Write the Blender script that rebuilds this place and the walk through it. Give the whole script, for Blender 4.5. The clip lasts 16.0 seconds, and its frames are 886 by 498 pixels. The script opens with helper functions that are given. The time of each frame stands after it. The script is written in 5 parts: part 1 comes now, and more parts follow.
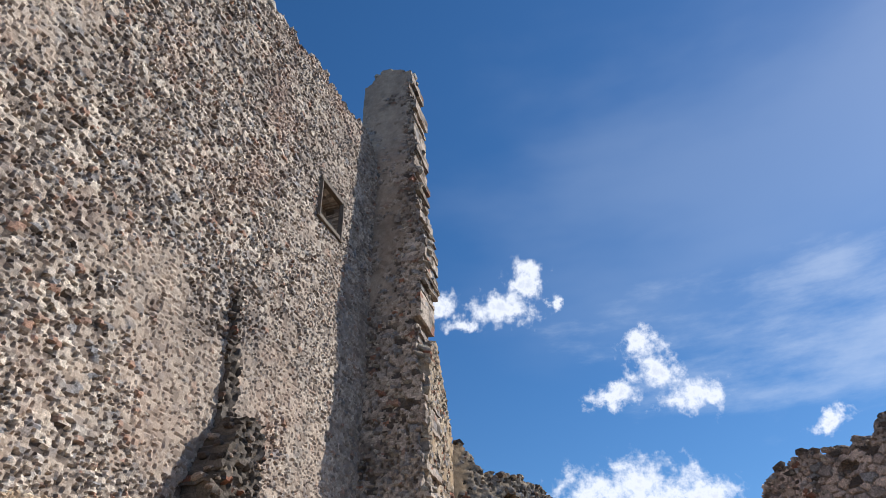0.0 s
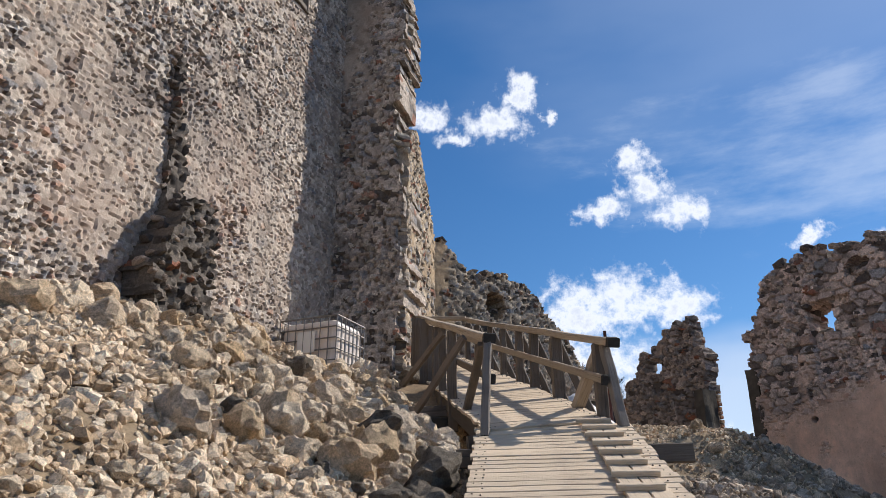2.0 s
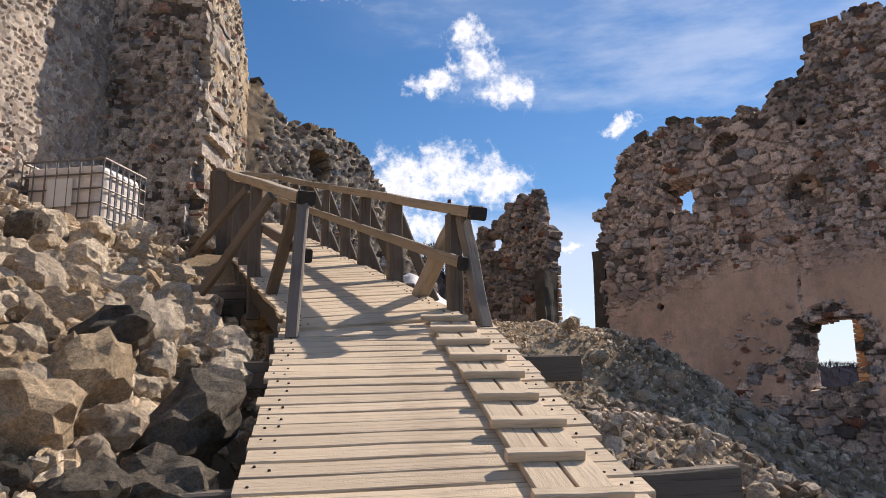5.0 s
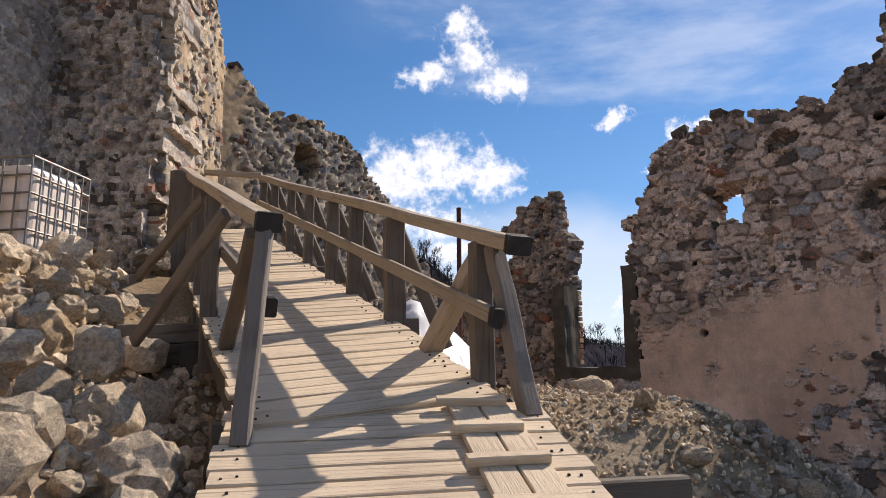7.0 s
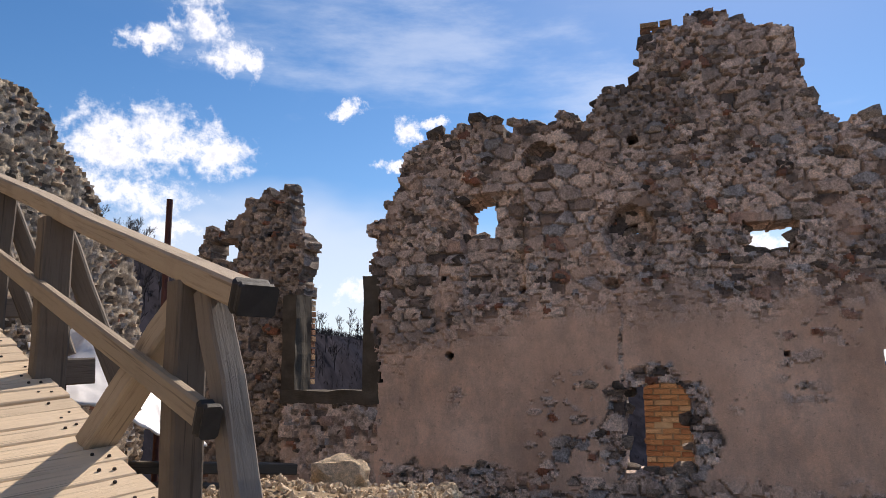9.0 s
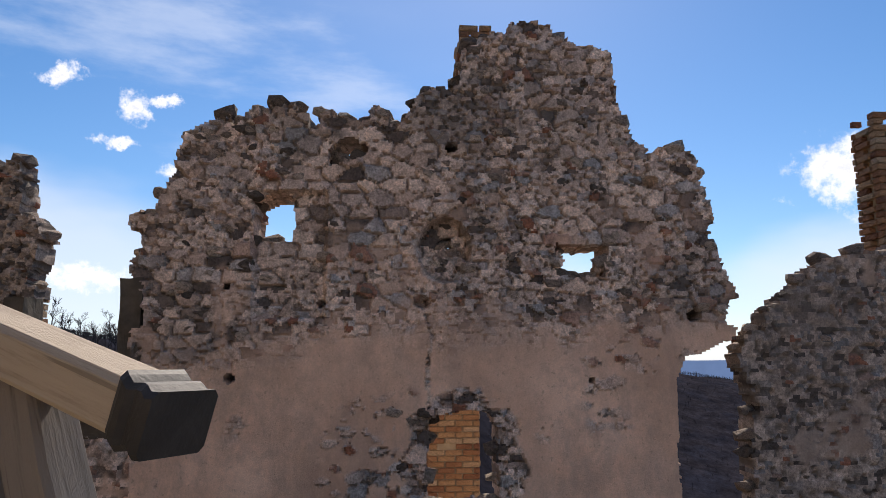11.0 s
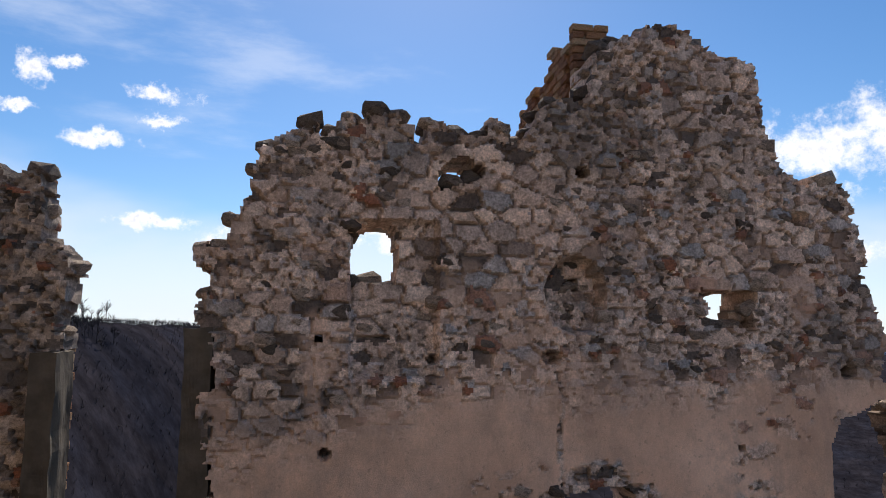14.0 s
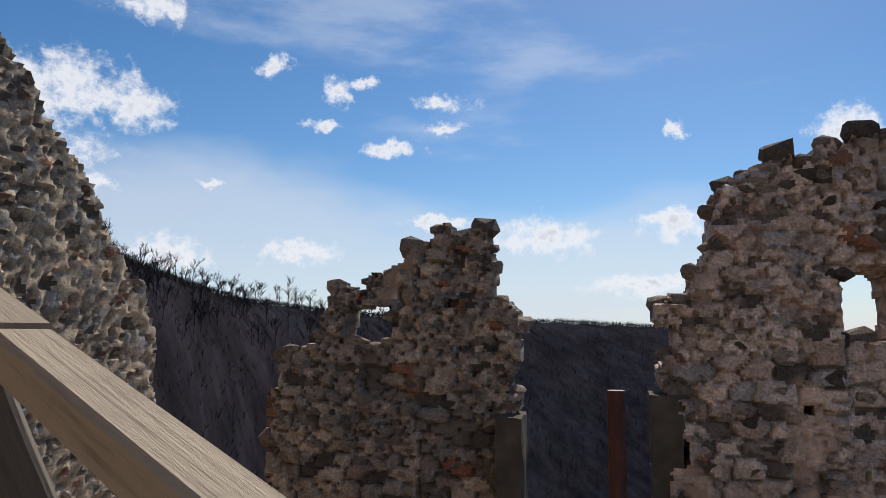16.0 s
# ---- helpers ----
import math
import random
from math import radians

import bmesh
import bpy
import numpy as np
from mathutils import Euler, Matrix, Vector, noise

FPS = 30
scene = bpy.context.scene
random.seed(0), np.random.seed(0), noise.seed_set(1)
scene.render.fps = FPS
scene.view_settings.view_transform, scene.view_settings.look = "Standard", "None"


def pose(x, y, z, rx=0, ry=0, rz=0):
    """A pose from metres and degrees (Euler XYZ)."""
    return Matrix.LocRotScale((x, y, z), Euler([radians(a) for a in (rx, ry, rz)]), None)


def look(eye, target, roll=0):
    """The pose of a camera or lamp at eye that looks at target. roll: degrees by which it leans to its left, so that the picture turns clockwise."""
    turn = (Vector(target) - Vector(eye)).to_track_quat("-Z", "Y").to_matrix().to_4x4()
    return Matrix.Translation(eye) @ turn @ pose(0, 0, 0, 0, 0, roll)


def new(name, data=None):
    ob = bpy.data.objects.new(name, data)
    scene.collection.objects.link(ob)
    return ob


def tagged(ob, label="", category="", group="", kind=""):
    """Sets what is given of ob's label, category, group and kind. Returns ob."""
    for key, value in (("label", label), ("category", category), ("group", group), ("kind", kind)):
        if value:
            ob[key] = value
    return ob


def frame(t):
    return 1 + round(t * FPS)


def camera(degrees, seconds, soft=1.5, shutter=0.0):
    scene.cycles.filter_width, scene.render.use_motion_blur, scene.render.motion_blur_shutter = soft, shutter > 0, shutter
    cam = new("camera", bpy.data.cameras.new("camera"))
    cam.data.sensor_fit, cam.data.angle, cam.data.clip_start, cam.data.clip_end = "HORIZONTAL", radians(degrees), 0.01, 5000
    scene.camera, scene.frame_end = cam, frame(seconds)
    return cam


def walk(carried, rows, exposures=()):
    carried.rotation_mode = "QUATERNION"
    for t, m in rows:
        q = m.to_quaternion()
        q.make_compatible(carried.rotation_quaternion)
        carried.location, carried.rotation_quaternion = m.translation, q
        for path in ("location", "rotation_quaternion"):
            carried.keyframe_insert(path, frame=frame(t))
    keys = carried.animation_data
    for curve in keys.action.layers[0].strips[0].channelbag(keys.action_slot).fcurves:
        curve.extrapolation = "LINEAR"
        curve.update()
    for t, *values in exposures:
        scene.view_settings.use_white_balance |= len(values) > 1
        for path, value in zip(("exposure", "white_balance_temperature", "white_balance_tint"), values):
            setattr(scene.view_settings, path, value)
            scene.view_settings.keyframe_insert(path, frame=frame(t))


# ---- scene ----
EXPOSURES = [(t, stops, kelvin, tint) for (t, stops), kelvin, tint in zip([(0.0, 0.1), (1.5, 0.1), (4.0, 0.18), (8.5, 0.25), (10.0, 0.25), (12.5, 0.28), (13.5, 0.28), (14.2, 0.15), (14.6, -0.1), (15.2, -0.4), (15.6, -0.4), (16.0, -0.15)], (6100, 6100, 6450, 6650, 6600, 6550, 6550, 6500, 6450, 6400, 6400, 6400), (11, 11, 14, 15, 15, 14, 14, 13, 12, 11, 11, 11))]
cam = camera(62.5, 16.0, soft=0.6)
PATH = [
    (0, (-0.004, -0.005, 1.495), (-0.734, 8.052, 7.374), -0.3),
    (0.5, (0.001, 0.454, 1.553), (-0.792, 8.783, 7.030), -0.0),
    (1, (0.066, 0.839, 1.570), (-0.758, 9.609, 6.303), -0.1),
    (1.5, (0.161, 1.239, 1.643), (-0.733, 10.246, 5.895), 0.2),
    (2, (0.089, 1.652, 1.767), (-0.642, 10.929, 5.428), 0.1),
    (2.5, (0.067, 2.092, 1.854), (-0.394, 11.558, 5.046), 0.1),
    (3, (0.047, 2.455, 1.940), (-0.191, 11.974, 4.994), 0.1),
    (3.5, (0.011, 2.819, 2.047), (0.439, 12.414, 4.831), -0.2),
    (4, (0.070, 3.228, 2.160), (1.250, 12.861, 4.571), -0.1),
    (4.2, (0.085, 3.370, 2.187), (1.467, 13.037, 4.339), -0.2),
    (6.3, (0.188, 5.053, 2.756), (1.929, 14.728, 4.593), -0.3),
    (6.5, (0.216, 5.228, 2.845), (1.957, 14.905, 4.669), -0.2),
    (7, (0.219, 5.638, 2.948), (1.964, 15.312, 4.781), -0.2),
    (7.5, (0.272, 6.028, 3.084), (2.287, 15.649, 4.921), -0.1),
    (8, (0.417, 6.437, 3.234), (3.219, 15.871, 5.009), -0.4),
    (8.5, (0.515, 6.751, 3.349), (4.297, 15.851, 5.052), -0.2),
    (9, (0.582, 7.042, 3.451), (5.784, 15.425, 5.086), -0.4),
    (9.5, (0.557, 7.364, 3.524), (6.783, 15.013, 5.174), -0.5),
    (10, (0.518, 7.661, 3.675), (7.262, 14.858, 5.325), -0.5),
    (10.2, (0.521, 7.795, 3.668), (7.500, 14.767, 5.302), -0.4),
    (12.3, (0.875, 9.233, 4.038), (9.421, 14.172, 5.643), 0.2),
    (12.5, (0.863, 9.404, 4.079), (9.406, 14.343, 5.704), 0.2),
    (13, (0.774, 9.802, 4.243), (9.354, 14.755, 5.606), 0.2),
    (13.5, (0.689, 10.240, 4.415), (9.280, 15.197, 5.687), 0.2),
    (14, (0.523, 10.645, 4.552), (9.061, 15.695, 5.815), 0.2),
    (14.5, (0.379, 11.085, 4.728), (8.569, 16.699, 5.916), 0.1),
    (15, (0.242, 11.464, 4.877), (7.501, 18.255, 5.970), 0.3),
    (15.5, (0.159, 11.734, 4.988), (6.592, 19.307, 6.116), 0.4),
    (16, (0.027, 12.122, 5.111), (6.091, 19.991, 6.256), 0.4),
]
walk(cam, [(t, look(eye, target, roll)) for t, eye, target, roll in PATH], EXPOSURES)
# ---------- light ----------
SUN_AZ, SUN_EL = 57.5, 40.0
sun_way = Vector((math.sin(radians(SUN_AZ)) * math.cos(radians(SUN_EL)), math.cos(radians(SUN_AZ)) * math.cos(radians(SUN_EL)), math.sin(radians(SUN_EL))))
sun_data = bpy.data.lights.new("sun", "SUN")
sun_data.energy, sun_data.angle, sun_data.color = 5.0, radians(0.53), (1.0, 0.91, 0.78)
sun = new("sun", sun_data)
sun.matrix_world = look(sun_way * 200, (0, 0, 0))

world = bpy.data.worlds.new("sky")
scene.world = world
world.use_nodes = True


def build_sky(tree):
    N, L = tree.nodes, tree.links
    N.clear()

    def math_node(op, a, b=None, c=None, clamp=False):
        n = N.new("ShaderNodeMath")
        n.operation, n.use_clamp = op, clamp
        for i, v in enumerate((a, b, c)):
            if v is None:
                continue
            if isinstance(v, (int, float)):
                n.inputs[i].default_value = v
            else:
                L.new(v, n.inputs[i])
        return n.outputs[0]

    def vec_node(op, a, b):
        n = N.new("ShaderNodeVectorMath")
        n.operation = op
        L.new(a, n.inputs[0])
        if b is not None:
            n.inputs[1].default_value = b
        return n.outputs["Value"] if op == "LENGTH" else n.outputs["Vector"]

    def ramp(v, lo, hi):
        n = N.new("ShaderNodeMapRange")
        n.interpolation_type = "SMOOTHSTEP"
        L.new(v, n.inputs[0])
        n.inputs[1].default_value, n.inputs[2].default_value = lo, hi
        return n.outputs[0]

    sky = N.new("ShaderNodeTexSky")
    sky.sky_type, sky.sun_disc = "NISHITA", False
    sky.sun_elevation, sky.sun_rotation = radians(SUN_EL), radians(SUN_AZ)
    sky.altitude, sky.air_density, sky.dust_density, sky.ozone_density = 400, 1.0, 0.2, 3.0
    co = N.new("ShaderNodeTexCoord").outputs["Generated"]
    sep = N.new("ShaderNodeSeparateXYZ")
    L.new(co, sep.inputs[0])
    az = math_node("MULTIPLY", math_node("ARCTAN2", sep.outputs[0], sep.outputs[1]), 57.2958)
    el = math_node("MULTIPLY", math_node("ARCSINE", sep.outputs[2]), 57.2958)
    com = N.new("ShaderNodeCombineXYZ")
    L.new(az, com.inputs[0]), L.new(el, com.inputs[1])
    ang = com.outputs[0]

    def fbm(scale, detail, rough, offset=0.0, stretch=1.0):
        m = N.new("ShaderNodeMapping")
        L.new(ang, m.inputs[0])
        m.inputs["Location"].default_value = (offset, offset * 0.7, 0)
        m.inputs["Scale"].default_value = (1 / stretch, 1, 1)
        n = N.new("ShaderNodeTexNoise")
        n.inputs["Scale"].default_value, n.inputs["Detail"].default_value, n.inputs["Roughness"].default_value = scale, detail, rough
        L.new(m.outputs[0], n.inputs["Vector"])
        return n.outputs[0]

    def cover(blobs):
        best = None
        for a, e, ra, re in blobs:
            d = vec_node("LENGTH", vec_node("MULTIPLY", vec_node("SUBTRACT", ang, (a, e, 0)), (1 / ra, 1 / re, 0)), None)
            best = d if best is None else math_node("MINIMUM", best, d)
        return best

    # heaped clouds: azimuth, elevation and half sizes in degrees
    heaps_north = [(-6.0, 31.8, 2.2, 1.2), (0.2, 31.2, 3.0, 1.5), (2.6, 33.4, 1.7, 1.6), (-3.6, 30.2, 1.8, 0.7), (5.2, 31.4, 0.8, 0.6), (11.8, 27.4, 1.8, 1.2),
                   (12.8, 25.3, 2.0, 1.3), (9.0, 24.0, 2.3, 1.0), (15.2, 23.2, 2.5, 1.3), (24.2, 20.1, 1.3, 0.7), (29.3, 18.5, 1.1, 1.1), (6.4, 16.2, 3.4, 2.6),
                   (9.6, 16.8, 3.8, 2.6), (13.8, 16.2, 3.0, 1.9), (8.5, 12.6, 4.2, 1.3), (5.2, 13.2, 3.0, 1.6), (11.0, 10.5, 2.0, 0.8)]
    heaps_east = [(31.0, 19.4, 1.2, 0.5), (28.0, 16.0, 1.4, 0.4), (33.2, 14.2, 2.6, 0.6), (37.6, 17.8, 2.2, 0.7), (37.4, 15.9, 1.8, 0.5), 
                  (20.0, 10.9, 1.0, 0.4), (55.9, 15.2, 0.7, 0.8), (67.2, 14.2, 2.4, 1.5), (55.6, 8.4, 3.2, 1.2), (82.5, 13.4, 3.2, 2.4), (87.5, 13.4, 4.4, 2.2), (92.0, 14.4, 4.0, 2.6),
                  (86.5, 10.4, 3.6, 0.7), (88.0, 6.0, 3.6, 0.8), (26.2, 6.1, 3.0, 1.0), (17.0, 5.6, 3.4, 1.2), (37.2, 8.7, 2.6, 0.6), (45.5, 7.4, 4.2, 1.5), (53.5, 3.8, 5.0, 0.9), (60.0, 5.2, 3.0, 0.6)]
    curl = N.new("ShaderNodeTexNoise")
    curl.inputs["Scale"].default_value, curl.inputs["Detail"].default_value, curl.inputs["Roughness"].default_value = 0.55, 5.0, 0.6
    L.new(ang, curl.inputs["Vector"])
    bent = N.new("ShaderNodeVectorMath")
    bent.operation = "ADD"
    L.new(ang, bent.inputs[0])
    L.new(vec_node("MULTIPLY", vec_node("SUBTRACT", curl.outputs["Color"], (0.5, 0.5, 0.5)), (4.2, 2.6, 0)), bent.inputs[1])
    still = ang
    ang = bent.outputs[0]
    d = math_node("MINIMUM", cover(heaps_north), cover(heaps_east))
    ang = still
    # scattered clouds over the unseen rest of the sky, added as fill light
    rest = math_node("ADD", math_node("MULTIPLY", ramp(fbm(0.07, 3.0, 0.5, 40.0), 0.64, 0.48), 1.6), math_node("MULTIPLY", ramp(math_node("ABSOLUTE", math_node("SUBTRACT", az, 42.0)), 84.0, 70.0), 6.0))
    d = math_node("MINIMUM", d, math_node("ADD", rest, 0.25))
    d = math_node("ADD", d, math_node("MULTIPLY", math_node("SUBTRACT", fbm(0.75, 8.0, 0.66), 0.5), 2.7))
    heap = ramp(d, 1.2, 0.15)
    core = ramp(d, 0.55, -0.25)
    # thin veil low in the east and streaks higher up
    veil = ramp(math_node("ADD", cover([(20, 7, 26, 6.5), (48, 5, 30, 5.5), (84, 6, 16, 4.0)]), math_node("MULTIPLY", math_node("SUBTRACT", fbm(0.11, 4.0, 0.55, 3.0, 2.5), 0.5), 1.6)), 1.15, 0.3)
    streak = ramp(math_node("ADD", cover([(46, 21, 13, 4), (40, 17, 12, 3), (25, 26, 24, 6)]), math_node("MULTIPLY", math_node("SUBTRACT", fbm(0.22, 6.0, 0.6, 11.0, 3.5), 0.5), 3.6)), 0.9, -0.2)

    def mix(fac, a, b):
        n = N.new("ShaderNodeMix")
        n.data_type = "RGBA"
        L.new(fac, n.inputs[0])
        for sock, v in ((n.inputs[6], a), (n.inputs[7], b)):
            if isinstance(v, tuple):
                sock.default_value = (*v, 1)
            else:
                L.new(v, sock)
        return n.outputs[2]

    tint = N.new("ShaderNodeHueSaturation")
    tint.inputs["Saturation"].default_value, tint.inputs["Value"].default_value = SKY_SAT, SKY_VALUE
    L.new(sky.outputs[0], tint.inputs["Color"])
    sky_colour = tint.outputs[0]
    colour = mix(math_node("MULTIPLY", veil, 0.62), sky_colour, (7.4, 8.0, 8.9))
    colour = mix(math_node("MULTIPLY", ramp(el, 7.0, -1.0), 0.75), colour, (6.6, 7.5, 8.9))
    thin = ramp(math_node("ADD", cover([(28, 38, 40, 15)]), math_node("MULTIPLY", math_node("SUBTRACT", fbm(0.12, 4.0, 0.5, 23.0, 3.0), 0.5), 1.4)), 1.1, 0.1)
    colour = mix(math_node("MULTIPLY", thin, 0.13), colour, (8.0, 8.6, 9.4))
    colour = mix(math_node("MULTIPLY", streak, 0.34), colour, (8.0, 8.6, 9.4))
    white = mix(core, (9.8, 9.9, 10.2), (7.0, 7.4, 8.2))
    colour = mix(heap, colour, white)
    bg = N.new("ShaderNodeBackground")
    bg.inputs["Strength"].default_value = 0.1
    L.new(colour, bg.inputs["Color"])
    L.new(bg.outputs[0], N.new("ShaderNodeOutputWorld").inputs["Surface"])


SKY_SAT, SKY_VALUE = 1.24, 1.0
build_sky(world.node_tree)

# ---------- numbers for the shapes ----------
rng = random.Random(7)


def lattice(seed):
    return np.random.default_rng(seed).random((256, 256))


LATTICE = [lattice(s) for s in range(8)]


def vnoise(u, v, seed=0):
    """Value noise of two coordinates, 0 to 1."""
    g = LATTICE[seed % 8]
    u, v = np.asarray(u, float), np.asarray(v, float)
    i, j = np.floor(u).astype(int), np.floor(v).astype(int)
    a, b = u - i, v - j
    a, b = a * a * (3 - 2 * a), b * b * (3 - 2 * b)
    i0, i1, j0, j1 = i & 255, (i + 1) & 255, j & 255, (j + 1) & 255
    return (g[i0, j0] * (1 - a) + g[i1, j0] * a) * (1 - b) + (g[i0, j1] * (1 - a) + g[i1, j1] * a) * b


def fnoise(u, v, seed=0, octaves=4):
    total, amp, norm = 0, 1.0, 0.0
    for k in range(octaves):
        total = total + amp * vnoise(np.asarray(u) * 2**k + 17.3 * k, np.asarray(v) * 2**k + 5.1 * k, seed + k)
        norm += amp
        amp *= 0.5
    return total / norm


def ramp01(v, lo, hi):
    s = np.clip((np.asarray(v, float) - lo) / (hi - lo), 0, 1)
    return s * s * (3 - 2 * s)


def stone_cells(u, v, su, sv, seed):
    """Rough courses of stones: distance to the joint (0 at it), a random number per stone, and the tilt of its face."""
    gi, gj = np.floor(u / su).astype(int), np.floor(v / sv).astype(int)
    best = np.full(u.shape, 9.0)
    second = np.full(u.shape, 9.0)
    ident = np.zeros(u.shape)
    tilt = np.zeros(u.shape)
    g1, g2, g3 = LATTICE[seed % 8], LATTICE[(seed + 1) % 8], LATTICE[(seed + 2) % 8]
    for dj in (-1, 0, 1):
        for di in (-1, 0, 1):
            ci, cj = gi + di, gj + dj
            a, b, c = g1[ci & 255, cj & 255], g2[ci & 255, cj & 255], g3[ci & 255, cj & 255]
            x = (ci + 0.5 + 0.8 * (a - 0.5) + 0.5 * (cj & 1)) * su
            y = (cj + 0.5 + 0.7 * (b - 0.5)) * sv
            r = np.hypot((u - x) / su, (v - y) / sv) - 0.22 * c
            closer = r < best
            second = np.where(closer, best, np.minimum(second, r))
            ident = np.where(closer, (a * 7.13 + b * 3.7 + c) % 1.0, ident)
            tilt = np.where(closer, (u - x) / su * (a - 0.5) * 2 + (v - y) / sv * (b - 0.5) * 2, tilt)
            best = np.where(closer, r, best)
    return second - best, ident, tilt


# ---------- materials ----------
def material(name, rough=0.9, metal=0.0):
    m = bpy.data.materials.new(name)
    m.use_nodes = True
    b = m.node_tree.nodes["Principled BSDF"]
    b.inputs["Roughness"].default_value, b.inputs["Metallic"].default_value = rough, metal
    if rough > 0.9:
        b.inputs["Specular IOR Level"].default_value = 0.2
    return m, m.node_tree, b


class Nodes:
    """Short names for the nodes of one material."""

    def __init__(self, tree):
        self.tree, self.N, self.L = tree, tree.nodes, tree.links
        self.co = self.N.new("ShaderNodeTexCoord").outputs["Object"]

    def noise(self, scale, detail=5.0, rough=0.6, stretch=None, co=None):
        n = self.N.new("ShaderNodeTexNoise")
        n.inputs["Scale"].default_value, n.inputs["Detail"].default_value, n.inputs["Roughness"].default_value = scale, detail, rough
        v = co or self.co
        if stretch:
            m = self.N.new("ShaderNodeMapping")
            m.inputs["Scale"].default_value = stretch
            self.L.new(v, m.inputs[0])
            v = m.outputs[0]
        self.L.new(v, n.inputs["Vector"])
        return n.outputs[0]

    def world_co(self):
        return self.N.new("ShaderNodeNewGeometry").outputs["Position"]

    def ramp(self, fac, *stops):
        r = self.N.new("ShaderNodeValToRGB")
        while len(r.color_ramp.elements) < len(stops):
            r.color_ramp.elements.new(0.5)
        for e, (p, c) in zip(r.color_ramp.elements, stops):
            e.position, e.color = p, (*c, 1) if isinstance(c, tuple) else (c, c, c, 1)
        self.L.new(fac, r.inputs[0])
        return r.outputs[0]

    def mix(self, fac, a, b, how="MIX"):
        n = self.N.new("ShaderNodeMix")
        n.data_type, n.blend_type = "RGBA", how
        for sock, v in ((n.inputs[0], fac), (n.inputs[6], a), (n.inputs[7], b)):
            if isinstance(v, (int, float)):
                sock.default_value = v
            elif isinstance(v, tuple):
                sock.default_value = (*v, 1)
            else:
                self.L.new(v, sock)
        return n.outputs[2]

    def attr(self, name):
        a = self.N.new("ShaderNodeAttribute")
        a.attribute_name = name
        return a.outputs["Fac"]

    def random(self):
        return self.N.new("ShaderNodeObjectInfo").outputs["Random"]

    def island(self):
        return self.N.new("ShaderNodeNewGeometry").outputs["Random Per Island"]

    def bump(self, bsdf, height, strength, distance=0.02):
        b = self.N.new("ShaderNodeBump")
        b.inputs["Strength"].default_value, b.inputs["Distance"].default_value = strength, distance
        self.L.new(height, b.inputs["Height"])
        self.L.new(b.outputs[0], bsdf.inputs["Normal"])

    def base(self, bsdf, colour):
        self.L.new(colour, bsdf.inputs["Base Color"])


def masonry(name, dark, mid, light, plaster, joint, stain=0.5, red=(0.30, 0.13, 0.08), dark_patch=(0.1, 0.085, 0.075), blush=0.0):
    """Rubble stones told apart by the mesh's tone, with plaster where the mesh says so, lichen, dark patches and
    patches of reddened stone.
    """
    m, t, b = material(name, 0.95)
    n = Nodes(t)
    tone = n.attr("tone")
    fine = n.noise(42, 7, 0.75)
    big = n.noise(0.9, 5, 0.62)
    grey = tuple(sum(mid) / 3 * f for f in (0.82, 0.82, 0.84))
    c = n.ramp(tone, (0.0, dark), (0.07, dark), (0.16, mid), (0.4, light), (0.58, mid), (0.7, grey), (0.82, light), (0.95, mid), (0.96, red), (0.985, red), (1.0, mid))
    c = n.mix(0.9, c, n.ramp(fine, (0.3, 0.3), (0.5, 0.95), (0.68, 1.45)), "MULTIPLY")
    c = n.mix(0.75, c, n.ramp(n.noise(12, 6, 0.7), (0.32, 0.5), (0.66, 1.35)), "MULTIPLY")
    c = n.mix(n.attr("joint"), c, n.mix(n.noise(14, 4), joint, tuple(v * 0.45 for v in joint)))
    c = n.mix(n.ramp(n.noise(2.3, 8, 0.76), (0.52, 0.0), (0.68, stain)), c, dark_patch)
    # broad dark patches, which also put the tower's relief shade into its colour
    c = n.mix(n.ramp(n.noise(0.55, 9, 0.72), (0.5, 0.0), (0.64, stain * 0.7)), c, tuple(v * 1.5 for v in dark_patch))
    if blush:
        c = n.mix(n.ramp(n.noise(0.42, 7, 0.7), (0.52, 0.0), (0.64, blush)), c, n.mix(fine, red, tuple(v * 1.3 for v in red)))
    p = n.mix(n.ramp(big, (0.35, 0.0), (0.65, 1.0)), plaster, tuple(v * f for v, f in zip(plaster, (0.84, 0.78, 0.74))))
    p = n.mix(n.ramp(n.noise(5.5, 7, 0.68), (0.5, 0.0), (0.7, 0.55)), p, tuple(v * 0.6 for v in plaster))
    p = n.mix(n.ramp(n.noise(1.7, 8, 0.72, (1, 1, 0.6)), (0.44, 0.0), (0.66, 0.8)), p, tuple(v * f for v, f in zip(plaster, (0.46, 0.49, 0.52))))
    p = n.mix(n.ramp(n.noise(20, 4, 0.6), (0.62, 0.0), (0.7, 0.5)), p, tuple(v * 0.35 for v in plaster))
    p = n.mix(0.35, p, n.ramp(fine, (0.28, 0.5), (0.7, 1.2)), "MULTIPLY")
    p = n.mix(n.ramp(n.noise(0.7, 6, 0.6, (1, 1, 0.5)), (0.45, 0.0), (0.62, 0.5)), p, tuple(v * f for v, f in zip(plaster, (0.5, 0.46, 0.44))))
    n.base(b, n.mix(n.attr("plaster"), c, p))
    n.bump(b, n.mix(0.5, fine, n.noise(110, 3, 0.6)), 0.7, 0.012)
    return m


